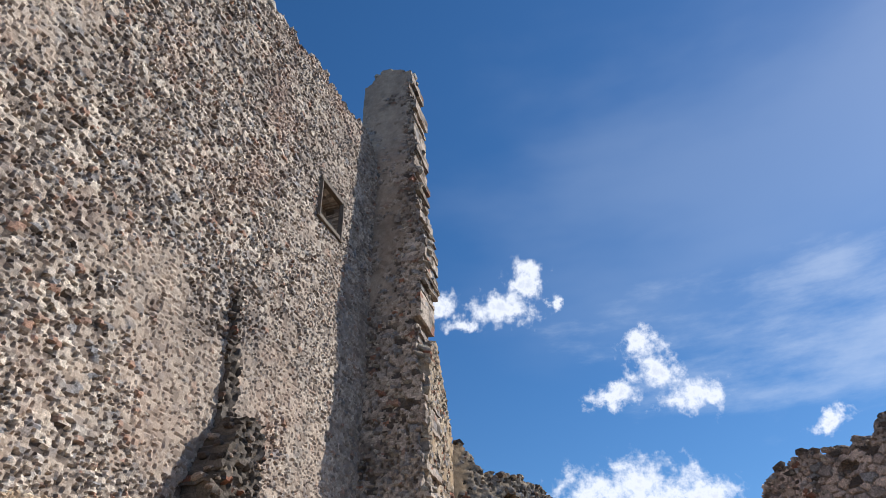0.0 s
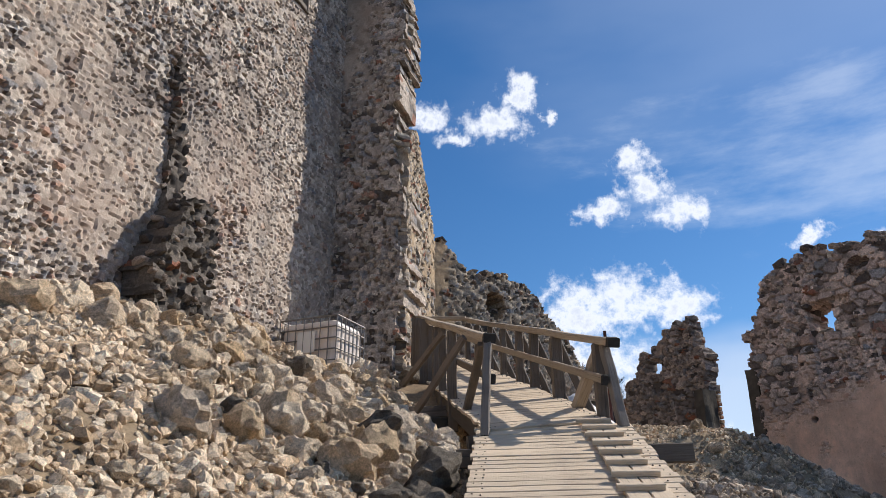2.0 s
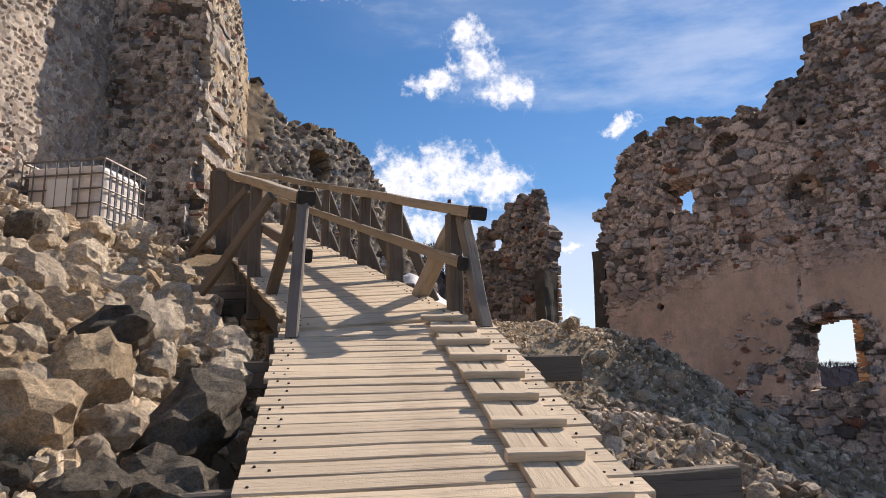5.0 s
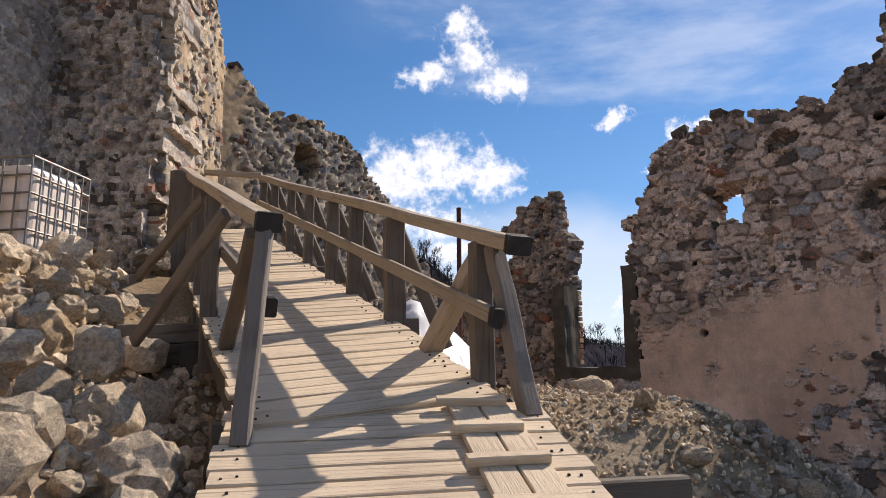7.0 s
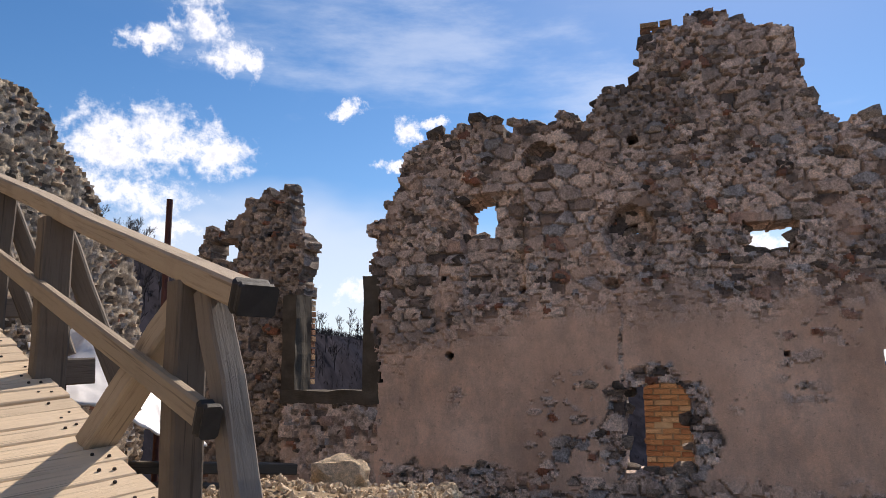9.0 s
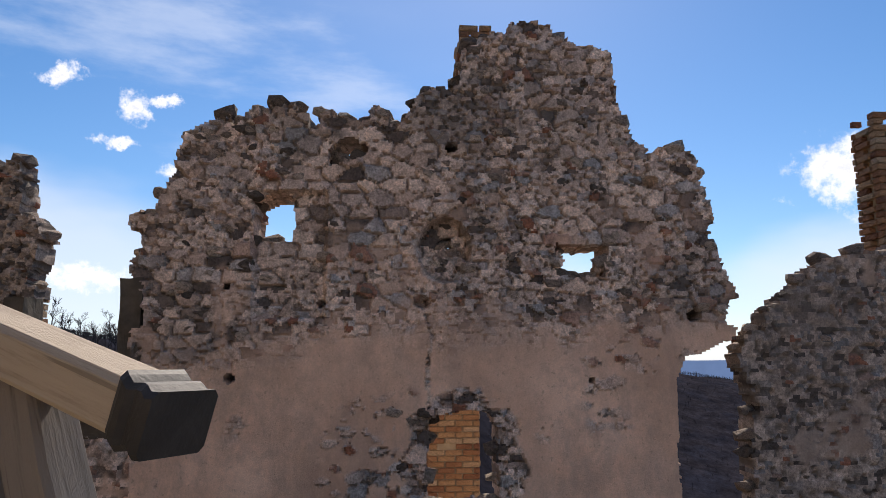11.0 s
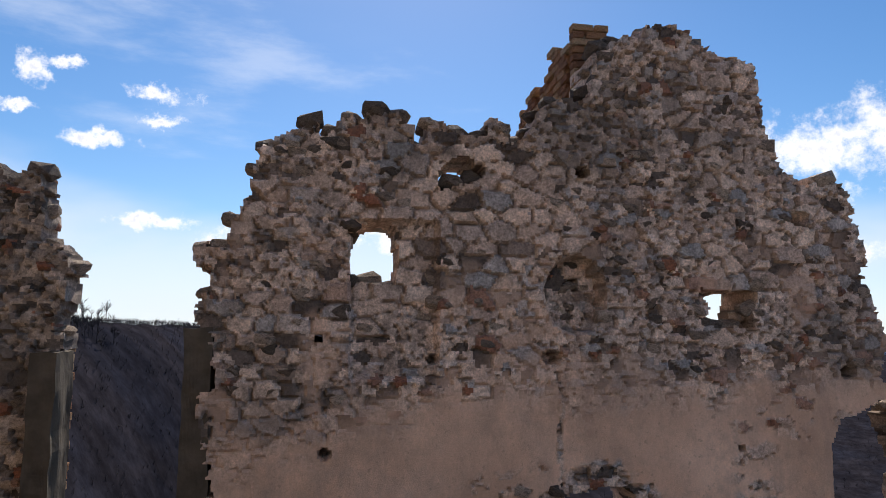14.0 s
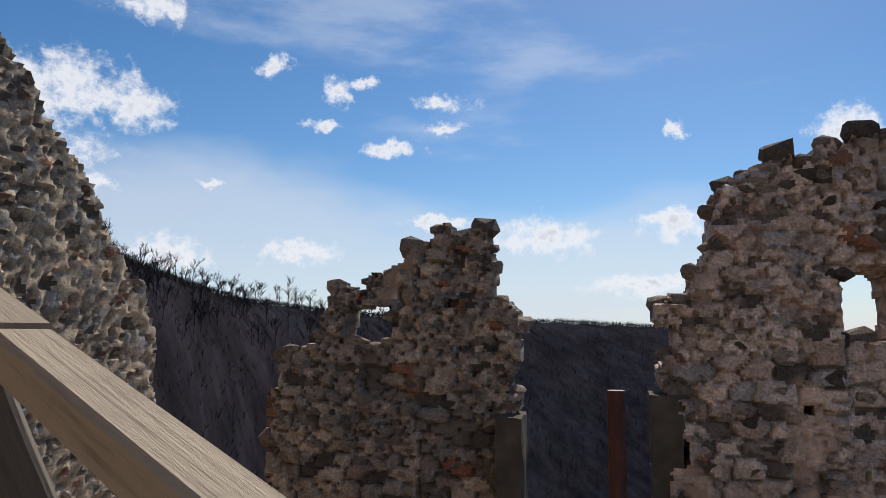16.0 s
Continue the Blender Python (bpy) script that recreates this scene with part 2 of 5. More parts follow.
def stone_material(name, stops, stain=(0.05, 0.045, 0.04), amount=0.4, scale=1.0, island=False):
    m, t, b = material(name, 0.93)
    n = Nodes(t)
    c = n.ramp(n.island() if island else n.random(), *stops)
    c = n.mix(0.85, c, n.ramp(n.noise(9 * scale, 8, 0.75), (0.34, 0.55), (0.6, 1.42)), "MULTIPLY")
    c = n.mix(0.8, c, n.ramp(n.noise(45 * scale, 6, 0.75), (0.35, 0.55), (0.62, 1.4)), "MULTIPLY")
    c = n.mix(n.ramp(n.noise(3.1 * scale, 5, 0.6), (0.5, 0.0), (0.72, amount)), c, stain)
    n.base(b, c)
    n.bump(b, n.noise(16 * scale, 9, 0.75), 1.0, 0.035)
    return m


def wood(name, pale, deep, along=(1.2, 22, 22), rough=0.85):
    """Weathered timber; the grain runs along the object's x."""
    m, t, b = material(name, rough)
    n = Nodes(t)
    grain = n.noise(2.2, 8, 0.7, along)
    r = n.random()
    c = n.ramp(grain, (0.26, deep), (0.46, pale), (0.8, tuple(min(1, v * 1.12) for v in pale)))
    c = n.mix(n.ramp(r, (0.0, 0.0), (1.0, 0.55)), c, tuple(v * 0.62 for v in pale))
    c = n.mix(n.ramp(n.noise(3.0, 4, 0.6), (0.55, 0.0), (0.75, 0.5)), c, deep)
    crack = n.ramp(n.noise(1.0, 3, 0.5, (along[0] * 0.9, along[1] * 2.6, along[2] * 2.6)), (0.63, 0.0), (0.67, 0.5))
    c = n.mix(crack, c, tuple(v * 0.35 for v in deep))
    n.base(b, c)
    n.bump(b, grain, 0.7, 0.012)
    return m


def plain(name, c1, c2, scale=8.0, rough=0.8, metal=0.0, bump=0.3):
    m, t, b = material(name, rough, metal)
    n = Nodes(t)
    f = n.noise(scale, 6, 0.62)
    n.base(b, n.ramp(f, (0.32, c1), (0.68, c2)))
    n.bump(b, n.noise(scale * 5, 5, 0.6), bump, 0.01)
    return m


M_WALL = masonry("rubble_wall_stone", (0.12, 0.096, 0.084), (0.53, 0.405, 0.335), (0.82, 0.645, 0.53), (0.94, 0.665, 0.50), (0.42, 0.315, 0.25), 0.88)
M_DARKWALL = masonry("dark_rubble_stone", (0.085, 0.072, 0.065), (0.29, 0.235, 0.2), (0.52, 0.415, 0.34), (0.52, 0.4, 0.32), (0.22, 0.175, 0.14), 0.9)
M_TOWER = masonry("tower_rubble_stone", (0.12, 0.095, 0.08), (0.42, 0.34, 0.275), (0.80, 0.70, 0.58), (0.64, 0.53, 0.425), (0.27, 0.21, 0.165), 0.85, (0.46, 0.28, 0.2), (0.13, 0.11, 0.098), 0.3)
M_BUTTRESS = masonry("shaded_return_stone", (0.12, 0.1, 0.085), (0.44, 0.36, 0.295), (0.66, 0.56, 0.46), (0.62, 0.51, 0.4), (0.24, 0.19, 0.15), 0.9, (0.42, 0.22, 0.15), (0.085, 0.07, 0.06))
M_SCAR = masonry("dark_scar_stone", (0.05, 0.042, 0.035), (0.12, 0.10, 0.08), (0.2, 0.17, 0.14), (0.2, 0.17, 0.14), (0.08, 0.065, 0.05), 0.8)
M_BACK = masonry("back_wall_stone", (0.10, 0.08, 0.06), (0.42, 0.325, 0.225), (0.62, 0.50, 0.36), (0.62, 0.45, 0.27), (0.28, 0.21, 0.15), 0.8)
M_PIECE = stone_material("loose_wall_stone", [(0.0, (0.12, 0.098, 0.082)), (0.35, (0.25, 0.2, 0.165)), (0.7, (0.42, 0.335, 0.27)), (1.0, (0.56, 0.45, 0.36))], amount=0.6, scale=2.0)
M_TOWER_PIECE = stone_material("tower_piece_stone", [(0.0, (0.3, 0.25, 0.19)), (0.5, (0.5, 0.44, 0.36)), (1.0, (0.66, 0.6, 0.51))], (0.18, 0.145, 0.115), 0.5, 2.0)
M_ROCK = stone_material("limestone_boulder", [(0.0, (0.52, 0.38, 0.235)), (0.3, (0.68, 0.535, 0.375)), (0.6, (0.77, 0.635, 0.47)), (0.85, (0.58, 0.47, 0.355)), (1.0, (0.66, 0.445, 0.23))], (0.26, 0.175, 0.095), 0.5, 1.2)
M_DARKROCK = stone_material("burnt_boulder", [(0.0, (0.12, 0.10, 0.08)), (0.5, (0.16, 0.135, 0.105)), (1.0, (0.22, 0.18, 0.135))], (0.035, 0.03, 0.026), 0.9, 1.0)
M_GRAVEL = stone_material("gravel_stone", [(0.0, (0.44, 0.315, 0.195)), (0.5, (0.70, 0.54, 0.375)), (1.0, (0.84, 0.71, 0.53))], (0.2, 0.145, 0.1), 0.35, 1.0, True)
M_GREYGRAVEL = stone_material("grey_gravel_stone", [(0.0, (0.24, 0.185, 0.135)), (0.5, (0.4, 0.32, 0.24)), (1.0, (0.56, 0.465, 0.365))], (0.1, 0.09, 0.08), 0.4, 1.0, True)
M_PLANK = wood("weathered_plank", (0.70, 0.555, 0.39), (0.36, 0.265, 0.175))
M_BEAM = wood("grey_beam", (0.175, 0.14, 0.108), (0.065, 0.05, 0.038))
M_SAWN = wood("sun_bleached_beam", (0.43, 0.345, 0.25), (0.2, 0.15, 0.105))
M_GREYLOG = wood("split_grey_log", (0.235, 0.2, 0.168), (0.075, 0.06, 0.048))
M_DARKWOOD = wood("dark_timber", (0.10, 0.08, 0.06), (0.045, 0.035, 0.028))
M_TAR = plain("tarred_end", (0.012, 0.011, 0.01), (0.03, 0.027, 0.025), 12, 0.7)
M_RUST = plain("red_rusty_steel", (0.05, 0.014, 0.012), (0.09, 0.028, 0.02), 20, 0.65, 0.3)
M_CAGE = plain("galvanised_tube", (0.15, 0.138, 0.128), (0.26, 0.24, 0.22), 16, 0.5, 0.7, 0.1)
M_TANK = plain("white_polythene", (0.68, 0.58, 0.50), (0.86, 0.78, 0.71), 3, 0.42, 0.0, 0.05)
M_SHEETLABEL = plain("white_label", (0.72, 0.70, 0.66), (0.8, 0.78, 0.74), 4, 0.5, 0.0, 0.0)
M_REDSPOT = plain("red_sticker", (0.55, 0.09, 0.04), (0.62, 0.13, 0.06), 8, 0.5, 0.0, 0.0)
M_BLACKPLASTIC = plain("black_plastic", (0.02, 0.02, 0.02), (0.045, 0.042, 0.04), 9, 0.55)
# kept pale orange to stand in for sunlight on the doorway stub's unlit face
M_BRICK = stone_material("red_brick", [(0.0, (0.30, 0.14, 0.085)), (0.4, (0.48, 0.26, 0.14)), (0.8, (0.58, 0.38, 0.22)), (1.0, (0.62, 0.47, 0.32))], (0.16, 0.1, 0.07), 0.5, 3.0)
M_MORTAR = plain("lime_mortar", (0.36, 0.29, 0.2), (0.5, 0.42, 0.31), 14, 0.95)
M_CONCRETE = plain("weathered_concrete", (0.065, 0.054, 0.042), (0.125, 0.104, 0.08), 5, 0.92, 0.0, 0.5)
M_TARP = plain("white_plastic_sheet", (0.62, 0.6, 0.58), (0.8, 0.78, 0.76), 4, 0.4, 0.0, 0.2)
M_NAIL = plain("iron_nail", (0.02, 0.017, 0.015), (0.05, 0.04, 0.035), 30, 0.7, 0.5)
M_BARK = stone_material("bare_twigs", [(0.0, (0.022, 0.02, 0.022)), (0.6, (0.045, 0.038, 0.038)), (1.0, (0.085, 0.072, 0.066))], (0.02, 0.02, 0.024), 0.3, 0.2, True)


def ground_material():
    m, t, b = material("stony_earth", 0.97)
    n = Nodes(t)
    co = n.world_co()
    c = n.ramp(n.noise(1.1, 6, 0.6, co=co), (0.3, (0.22, 0.155, 0.095)), (0.52, (0.33, 0.245, 0.155)), (0.72, (0.42, 0.33, 0.225)))
    c = n.mix(0.65, c, n.ramp(n.noise(30, 6, 0.7, co=co), (0.3, 0.4), (0.7, 1.2)), "MULTIPLY")
    n.base(b, c)
    n.bump(b, n.noise(22, 8, 0.7, co=co), 0.8, 0.025)
    return m


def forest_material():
    m, t, b = material("hazed_bare_forest", 1.0)
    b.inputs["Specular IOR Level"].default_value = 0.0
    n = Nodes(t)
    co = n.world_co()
    # blue of the distant air is mixed into the forest's own colour
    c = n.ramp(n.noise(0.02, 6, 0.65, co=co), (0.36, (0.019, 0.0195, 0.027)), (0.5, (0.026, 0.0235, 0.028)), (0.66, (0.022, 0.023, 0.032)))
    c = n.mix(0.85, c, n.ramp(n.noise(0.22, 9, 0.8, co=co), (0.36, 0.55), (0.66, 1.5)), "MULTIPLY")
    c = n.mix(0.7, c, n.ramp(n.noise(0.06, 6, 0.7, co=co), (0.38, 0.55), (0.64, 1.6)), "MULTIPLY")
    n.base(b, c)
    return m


M_GROUND, M_FOREST = ground_material(), forest_material()
# ---------- mesh helpers ----------
def mesh_object(name, verts, faces, mat, parent=None, smooth=False):
    me = bpy.data.meshes.new(name)
    me.from_pydata(verts, [], faces)
    me.materials.append(mat)
    if smooth:
        me.shade_smooth()
    ob = new(name, me)
    ob.parent = parent
    return ob


def part(name, bm, mat, parent, label=""):
    me = bpy.data.meshes.new(name)
    bmesh.ops.recalc_face_normals(bm, faces=bm.faces)
    bm.to_mesh(me)
    bm.free()
    me.materials.append(mat)
    ob = new(name, me)
    ob.parent = parent
    return tagged(ob, label) if label else ob


def share(name, me, parent, m):
    ob = new(name, me)
    ob.parent = parent
    ob.matrix_basis = m
    return ob


def empty(name, label, category, group="", kind="", m=None):
    ob = new(name)
    if m is not None:
        ob.matrix_world = m
    return tagged(ob, label, category, group, kind)


def beam_bm(length, width, height, seed=0, bevel=0.008, warp=0.006, cuts=6):
    """A sawn timber along x from 0 to length, centred on y and z, a little warped, with worn edges."""
    r = random.Random(seed)
    bm = bmesh.new()
    ring = []
    b = min(bevel, width * 0.3, height * 0.3)
    w, h = width / 2, height / 2
    shape = [(-w + b, -h), (w - b, -h), (w, -h + b), (w, h - b), (w - b, h), (-w + b, h), (-w, h - b), (-w, -h + b)]
    oy = oz = 0.0
    for i in range(cuts + 1):
        x = length * i / cuts
        oy, oz = oy * 0.6 + r.uniform(-warp, warp), oz * 0.6 + r.uniform(-warp, warp)
        k = 1 + r.uniform(-0.03, 0.03)
        ring.append([bm.verts.new((x, y * k + oy, z * k + oz)) for y, z in shape])
    for a, c in zip(ring, ring[1:]):
        for i in range(8):
            bm.faces.new((a[i], a[(i + 1) % 8], c[(i + 1) % 8], c[i]))
    bm.faces.new(ring[0][::-1])
    bm.faces.new(ring[-1])
    return bm


def along(p, q, roll=0.0):
    """A pose at p whose x points to q and whose z stays as upright as it can."""
    p, q = Vector(p), Vector(q)
    x = (q - p).normalized()
    up = Vector((0, 0, 1)) if abs(x.z) < 0.95 else Vector((0.2, -1, 0))
    y = up.cross(x).normalized()
    z = x.cross(y)
    return Matrix.Translation(p) @ Matrix((x, y, z)).transposed().to_4x4() @ pose(0, 0, 0, roll)


SEEDS = iter(range(1, 100000))


def timber(name, p, q, width, height, mat, parent, label="", roll=0.0, warp=0.006):
    ob = part(name, beam_bm((Vector(q) - Vector(p)).length, width, height, next(SEEDS), 0.01, warp), mat, parent, label)
    ob.matrix_basis = along(p, q, roll)
    return ob


def box_bm(x0, x1, y0, y1, z0, z1, bevel=0.0):
    bm = bmesh.new()
    bmesh.ops.create_cube(bm, size=1, matrix=Matrix.Translation(((x0 + x1) / 2, (y0 + y1) / 2, (z0 + z1) / 2)) @ Matrix.Diagonal((x1 - x0, y1 - y0, z1 - z0, 1)))
    if bevel:
        bmesh.ops.bevel(bm, geom=bm.edges[:], offset=bevel, segments=2, profile=0.5, affect="EDGES")
    return bm


def tube_bm(points, radius, sides=8):
    bm = bmesh.new()
    rings = []
    pts = [Vector(p) for p in points]
    for i, p in enumerate(pts):
        t = (pts[min(i + 1, len(pts) - 1)] - pts[max(i - 1, 0)]).normalized()
        a = t.cross(Vector((0, 0, 1)) if abs(t.z) < 0.9 else Vector((1, 0, 0))).normalized()
        c = t.cross(a)
        rings.append([bm.verts.new(p + radius * (a * math.cos(k * math.tau / sides) + c * math.sin(k * math.tau / sides))) for k in range(sides)])
    for a, c in zip(rings, rings[1:]):
        for k in range(sides):
            bm.faces.new((a[k], a[(k + 1) % sides], c[(k + 1) % sides], c[k]))
    bm.faces.new(rings[0][::-1])
    bm.faces.new(rings[-1])
    return bm


def hull_stone(name, seed, mat, points=24):
    """A squarish building stone of unit size."""
    r = random.Random(seed)
    bm = bmesh.new()
    for _ in range(points):
        v = Vector((r.gauss(0, 1), r.gauss(0, 1), r.gauss(0, 1))).normalized()
        k = max(abs(v.x), abs(v.y), abs(v.z))
        v *= 0.5 * (0.6 + 0.4 / k) * r.uniform(0.9, 1.0)
        bm.verts.new(v)
    out = bmesh.ops.convex_hull(bm, input=bm.verts[:])
    bmesh.ops.delete(bm, geom=[g for g in out["geom_interior"] if isinstance(g, bmesh.types.BMVert)], context="VERTS")
    me = bpy.data.meshes.new(name)
    bm.to_mesh(me)
    bm.free()
    me.materials.append(mat)
    return me


def rock_mesh(name, seed, mat, subdivisions=3, cuts=7):
    """A broken boulder about one unit wide: a ball cut flat by planes, with a rough skin."""
    r = random.Random(seed)
    bm = bmesh.new()
    bmesh.ops.create_icosphere(bm, subdivisions=subdivisions, radius=1.0)
    planes = []
    for _ in range(cuts):
        n = Vector((r.gauss(0, 1), r.gauss(0, 1), r.gauss(0, 0.9))).normalized()
        planes.append((n, r.uniform(0.38, 0.6)))
    off = Vector((seed * 3.7, seed * 1.3, 0))
    for v in bm.verts:
        d = v.co.normalized()
        rad = 0.62
        for n, k in planes:
            c = d.dot(n)
            if c > 0.05:
                rad = min(rad, k / c)
        rad *= 1 + 0.2 * noise.noise(d * 1.7 + off) + 0.2 * noise.noise(d * 3.3 + off) + 0.17 * noise.noise(d * 7 + off) + 0.1 * noise.noise(d * 14 + off)
        v.co = d * rad
    me = bpy.data.meshes.new(name)
    bm.to_mesh(me)
    bm.free()
    me.materials.append(mat)
    me.shade_smooth()
    me.set_sharp_from_angle(angle=radians(22))
    return me


# ---------- ground ----------
def deck_z(x, y):
    return -0.194 + 0.0216 * x + 0.3197 * y


def ground_z(x, y):
    """Height of the rubble and earth about the ramp."""
    x, y = np.asarray(x, float), np.asarray(y, float)
    deck = deck_z(0.0, y)
    left = deck + np.interp(-x, [-0.6, 0.15, 0.5, 0.93, 1.38, 1.95, 2.3, 4.05, 5.25, 9.0], [-0.55, -0.5, -0.12, 0.15, 0.36, 0.65, 0.88, 1.5, 1.8, 2.2])
    flatter = deck + np.interp(-x, [-0.6, 0.15, 0.5, 0.93, 1.38, 2.0, 3.0, 4.4, 5.0, 9.0], [-0.55, -0.5, -0.2, 0.0, 0.08, 0.2, 0.62, 1.4, 1.75, 2.2])
    left = left + (flatter - left) * ramp01(y, 7.8, 10.2) - 0.06
    left = left - 0.4 * ramp01(y, 9.3, 10.2) * ramp01(x, -1.7, -1.1)
    pad = 4.02 + 0.08 * (y - 13.5)
    left = left + (pad - left) * ramp01(y, 12.2, 13.2) * ramp01(x, -4.1, -3.3)
    left = np.where(y > 15.5, np.minimum(left, 4.9 + 0 * y), left)
    # heap on the other side, falling to the foot of the great wall
    heap_top = np.interp(y, [-4, 5, 8, 8.85, 9.5, 10.0, 10.6, 11.5, 13.0, 16.0], [-0.7, 1.1, 2.02, 2.28, 2.8, 2.92, 2.92, 2.4, 1.3, 1.1])
    right = heap_top - np.interp(x, [1.2, 1.75, 2.6, 3.6, 5.0, 7.0], [0.05, 0.0, 0.06, 0.62, 1.35, 1.9])
    under = np.minimum(deck - 0.55, right)
    mid = ramp01(x, -0.1, 0.6)
    z = np.where(x < 1.3, left * (1 - mid) + np.minimum(under, left) * mid, right)
    z = z + 0.16 * (fnoise(x * 1.1, y * 1.1, 3) - 0.5) + 0.10 * (fnoise(x * 4, y * 4, 5) - 0.5)
    # the hilltop ends past the walls
    n = 0.769 * x + 0.64 * y - 13.58
    z = np.where(n > 0.2, z - 1.0 * np.clip(n - 0.2, 0, 60), z)
    far = np.maximum(np.hypot(x, y - 8) - 19, 0)
    return z - 0.5 * far


def build_ground():
    xs, ys = np.arange(-26, 26.01, 0.16), np.arange(-16, 36.01, 0.16)
    X, Y = np.meshgrid(xs, ys)
    Z = ground_z(X, Y)
    nx, ny = len(xs), len(ys)
    verts = np.stack([X, Y, Z], -1).reshape(-1, 3).tolist()
    faces = [(j * nx + i, j * nx + i + 1, (j + 1) * nx + i + 1, (j + 1) * nx + i) for j in range(ny - 1) for i in range(nx - 1)]
    ob = mesh_object("ground", verts, faces, M_GROUND, smooth=True)
    tagged(ob, "pale stony earth and rubble slope of the castle hill", "ground", kind="structure")


build_ground()


def ridge(az):
    """Elevation in degrees and distance in metres of the skyline of the wooded hills."""
    e = np.interp(az, [-180, -60, -10, 0, 8, 11, 15, 20, 26, 36, 44, 54, 65, 78, 88, 120, 180], [3, 5, 10, 10, 8.2, 5.2, 3.8, 2.5, 1.7, 1.2, 1.0, 0.6, -0.2, -1.5, -0.9, 1.0, 3])
    r = np.interp(az, [-180, -20, 0, 8, 11, 15, 20, 26, 36, 44, 54, 68, 90, 180], [400, 90, 55, 56, 58, 75, 115, 170, 270, 380, 500, 800, 1000, 400])
    return e, r


def hill_z(az, r):
    e, ridge_r = ridge(az)
    top = 4.8 + np.tan(np.radians(e)) * (ridge_r - 11)
    valley = -np.minimum(90.0, 0.28 * ridge_r)
    down = -8 - 0.62 * (r - 20)
    k = ramp01(r, ridge_r * 0.22, ridge_r)
    rise = valley + (top - valley) * k
    z = np.where(r < ridge_r, np.maximum(down, rise), top - 0.22 * (r - ridge_r))
    z = np.maximum(z, -170)
    rough = ridge_r * 0.006
    return z + rough * (fnoise(az * 0.16 + 40, r / ridge_r * 6, 2) - 0.5) * ramp01(r, 30, 90)


def build_hills():
    azs = np.arange(-180, 180.1, 0.75)
    rs = np.concatenate([np.geomspace(17, 1400, 70), [2000, 3000, 4700]])
    A, R = np.meshgrid(azs, rs)
    Z = hill_z(A, R)
    verts = np.stack([R * np.sin(np.radians(A)), R * np.cos(np.radians(A)), Z], -1).reshape(-1, 3).tolist()
    n = len(azs)
    faces = [(j * n + i, j * n + i + 1, (j + 1) * n + i + 1, (j + 1) * n + i) for j in range(len(rs) - 1) for i in range(n - 1)]
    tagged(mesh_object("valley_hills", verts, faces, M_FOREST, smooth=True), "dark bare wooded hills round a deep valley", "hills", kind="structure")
    # pale range on the far horizon
    az = np.arange(55, 115, 0.5)
    top = 4600 * np.tan(np.radians(0.25 + 0.55 * fnoise(az * 0.12, az * 0 + 3, 1)))
    verts, faces = [], []
    for a, t in zip(az, top):
        s, c = 4600 * math.sin(radians(a)), 4600 * math.cos(radians(a))
        verts += [(s, c, -200), (s, c, float(t)), (s * 1.02, c * 1.02, -200)]
    for i in range(len(az) - 1):
        k = 3 * i
        faces += [(k, k + 3, k + 4, k + 1), (k + 1, k + 4, k + 5, k + 2)]
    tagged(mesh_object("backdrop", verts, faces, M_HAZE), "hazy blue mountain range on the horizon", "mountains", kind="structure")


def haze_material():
    m, t, b = material("painted_blue_haze", 1.0)
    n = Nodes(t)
    # haze is put in as a blue base colour and a faint glow
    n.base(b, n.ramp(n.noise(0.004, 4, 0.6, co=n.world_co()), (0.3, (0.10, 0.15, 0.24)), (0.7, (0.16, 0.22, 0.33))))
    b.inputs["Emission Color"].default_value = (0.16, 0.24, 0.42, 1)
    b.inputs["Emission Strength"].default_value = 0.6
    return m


M_HAZE = haze_material()
build_hills()


# ---------- ruined walls ----------
WALL_WAY, WALL_BACK = Vector((0.64, -0.769, 0)), Vector((0.769, 0.64, 0))
WALL_FOOT = Vector((4.8, 15.451, 0))
PIECES = [hull_stone("wall_stone", 30 + i, M_PIECE) for i in range(10)]
TOWER_PIECES = [hull_stone("tower_stone", 60 + i, M_TOWER_PIECE) for i in range(8)]


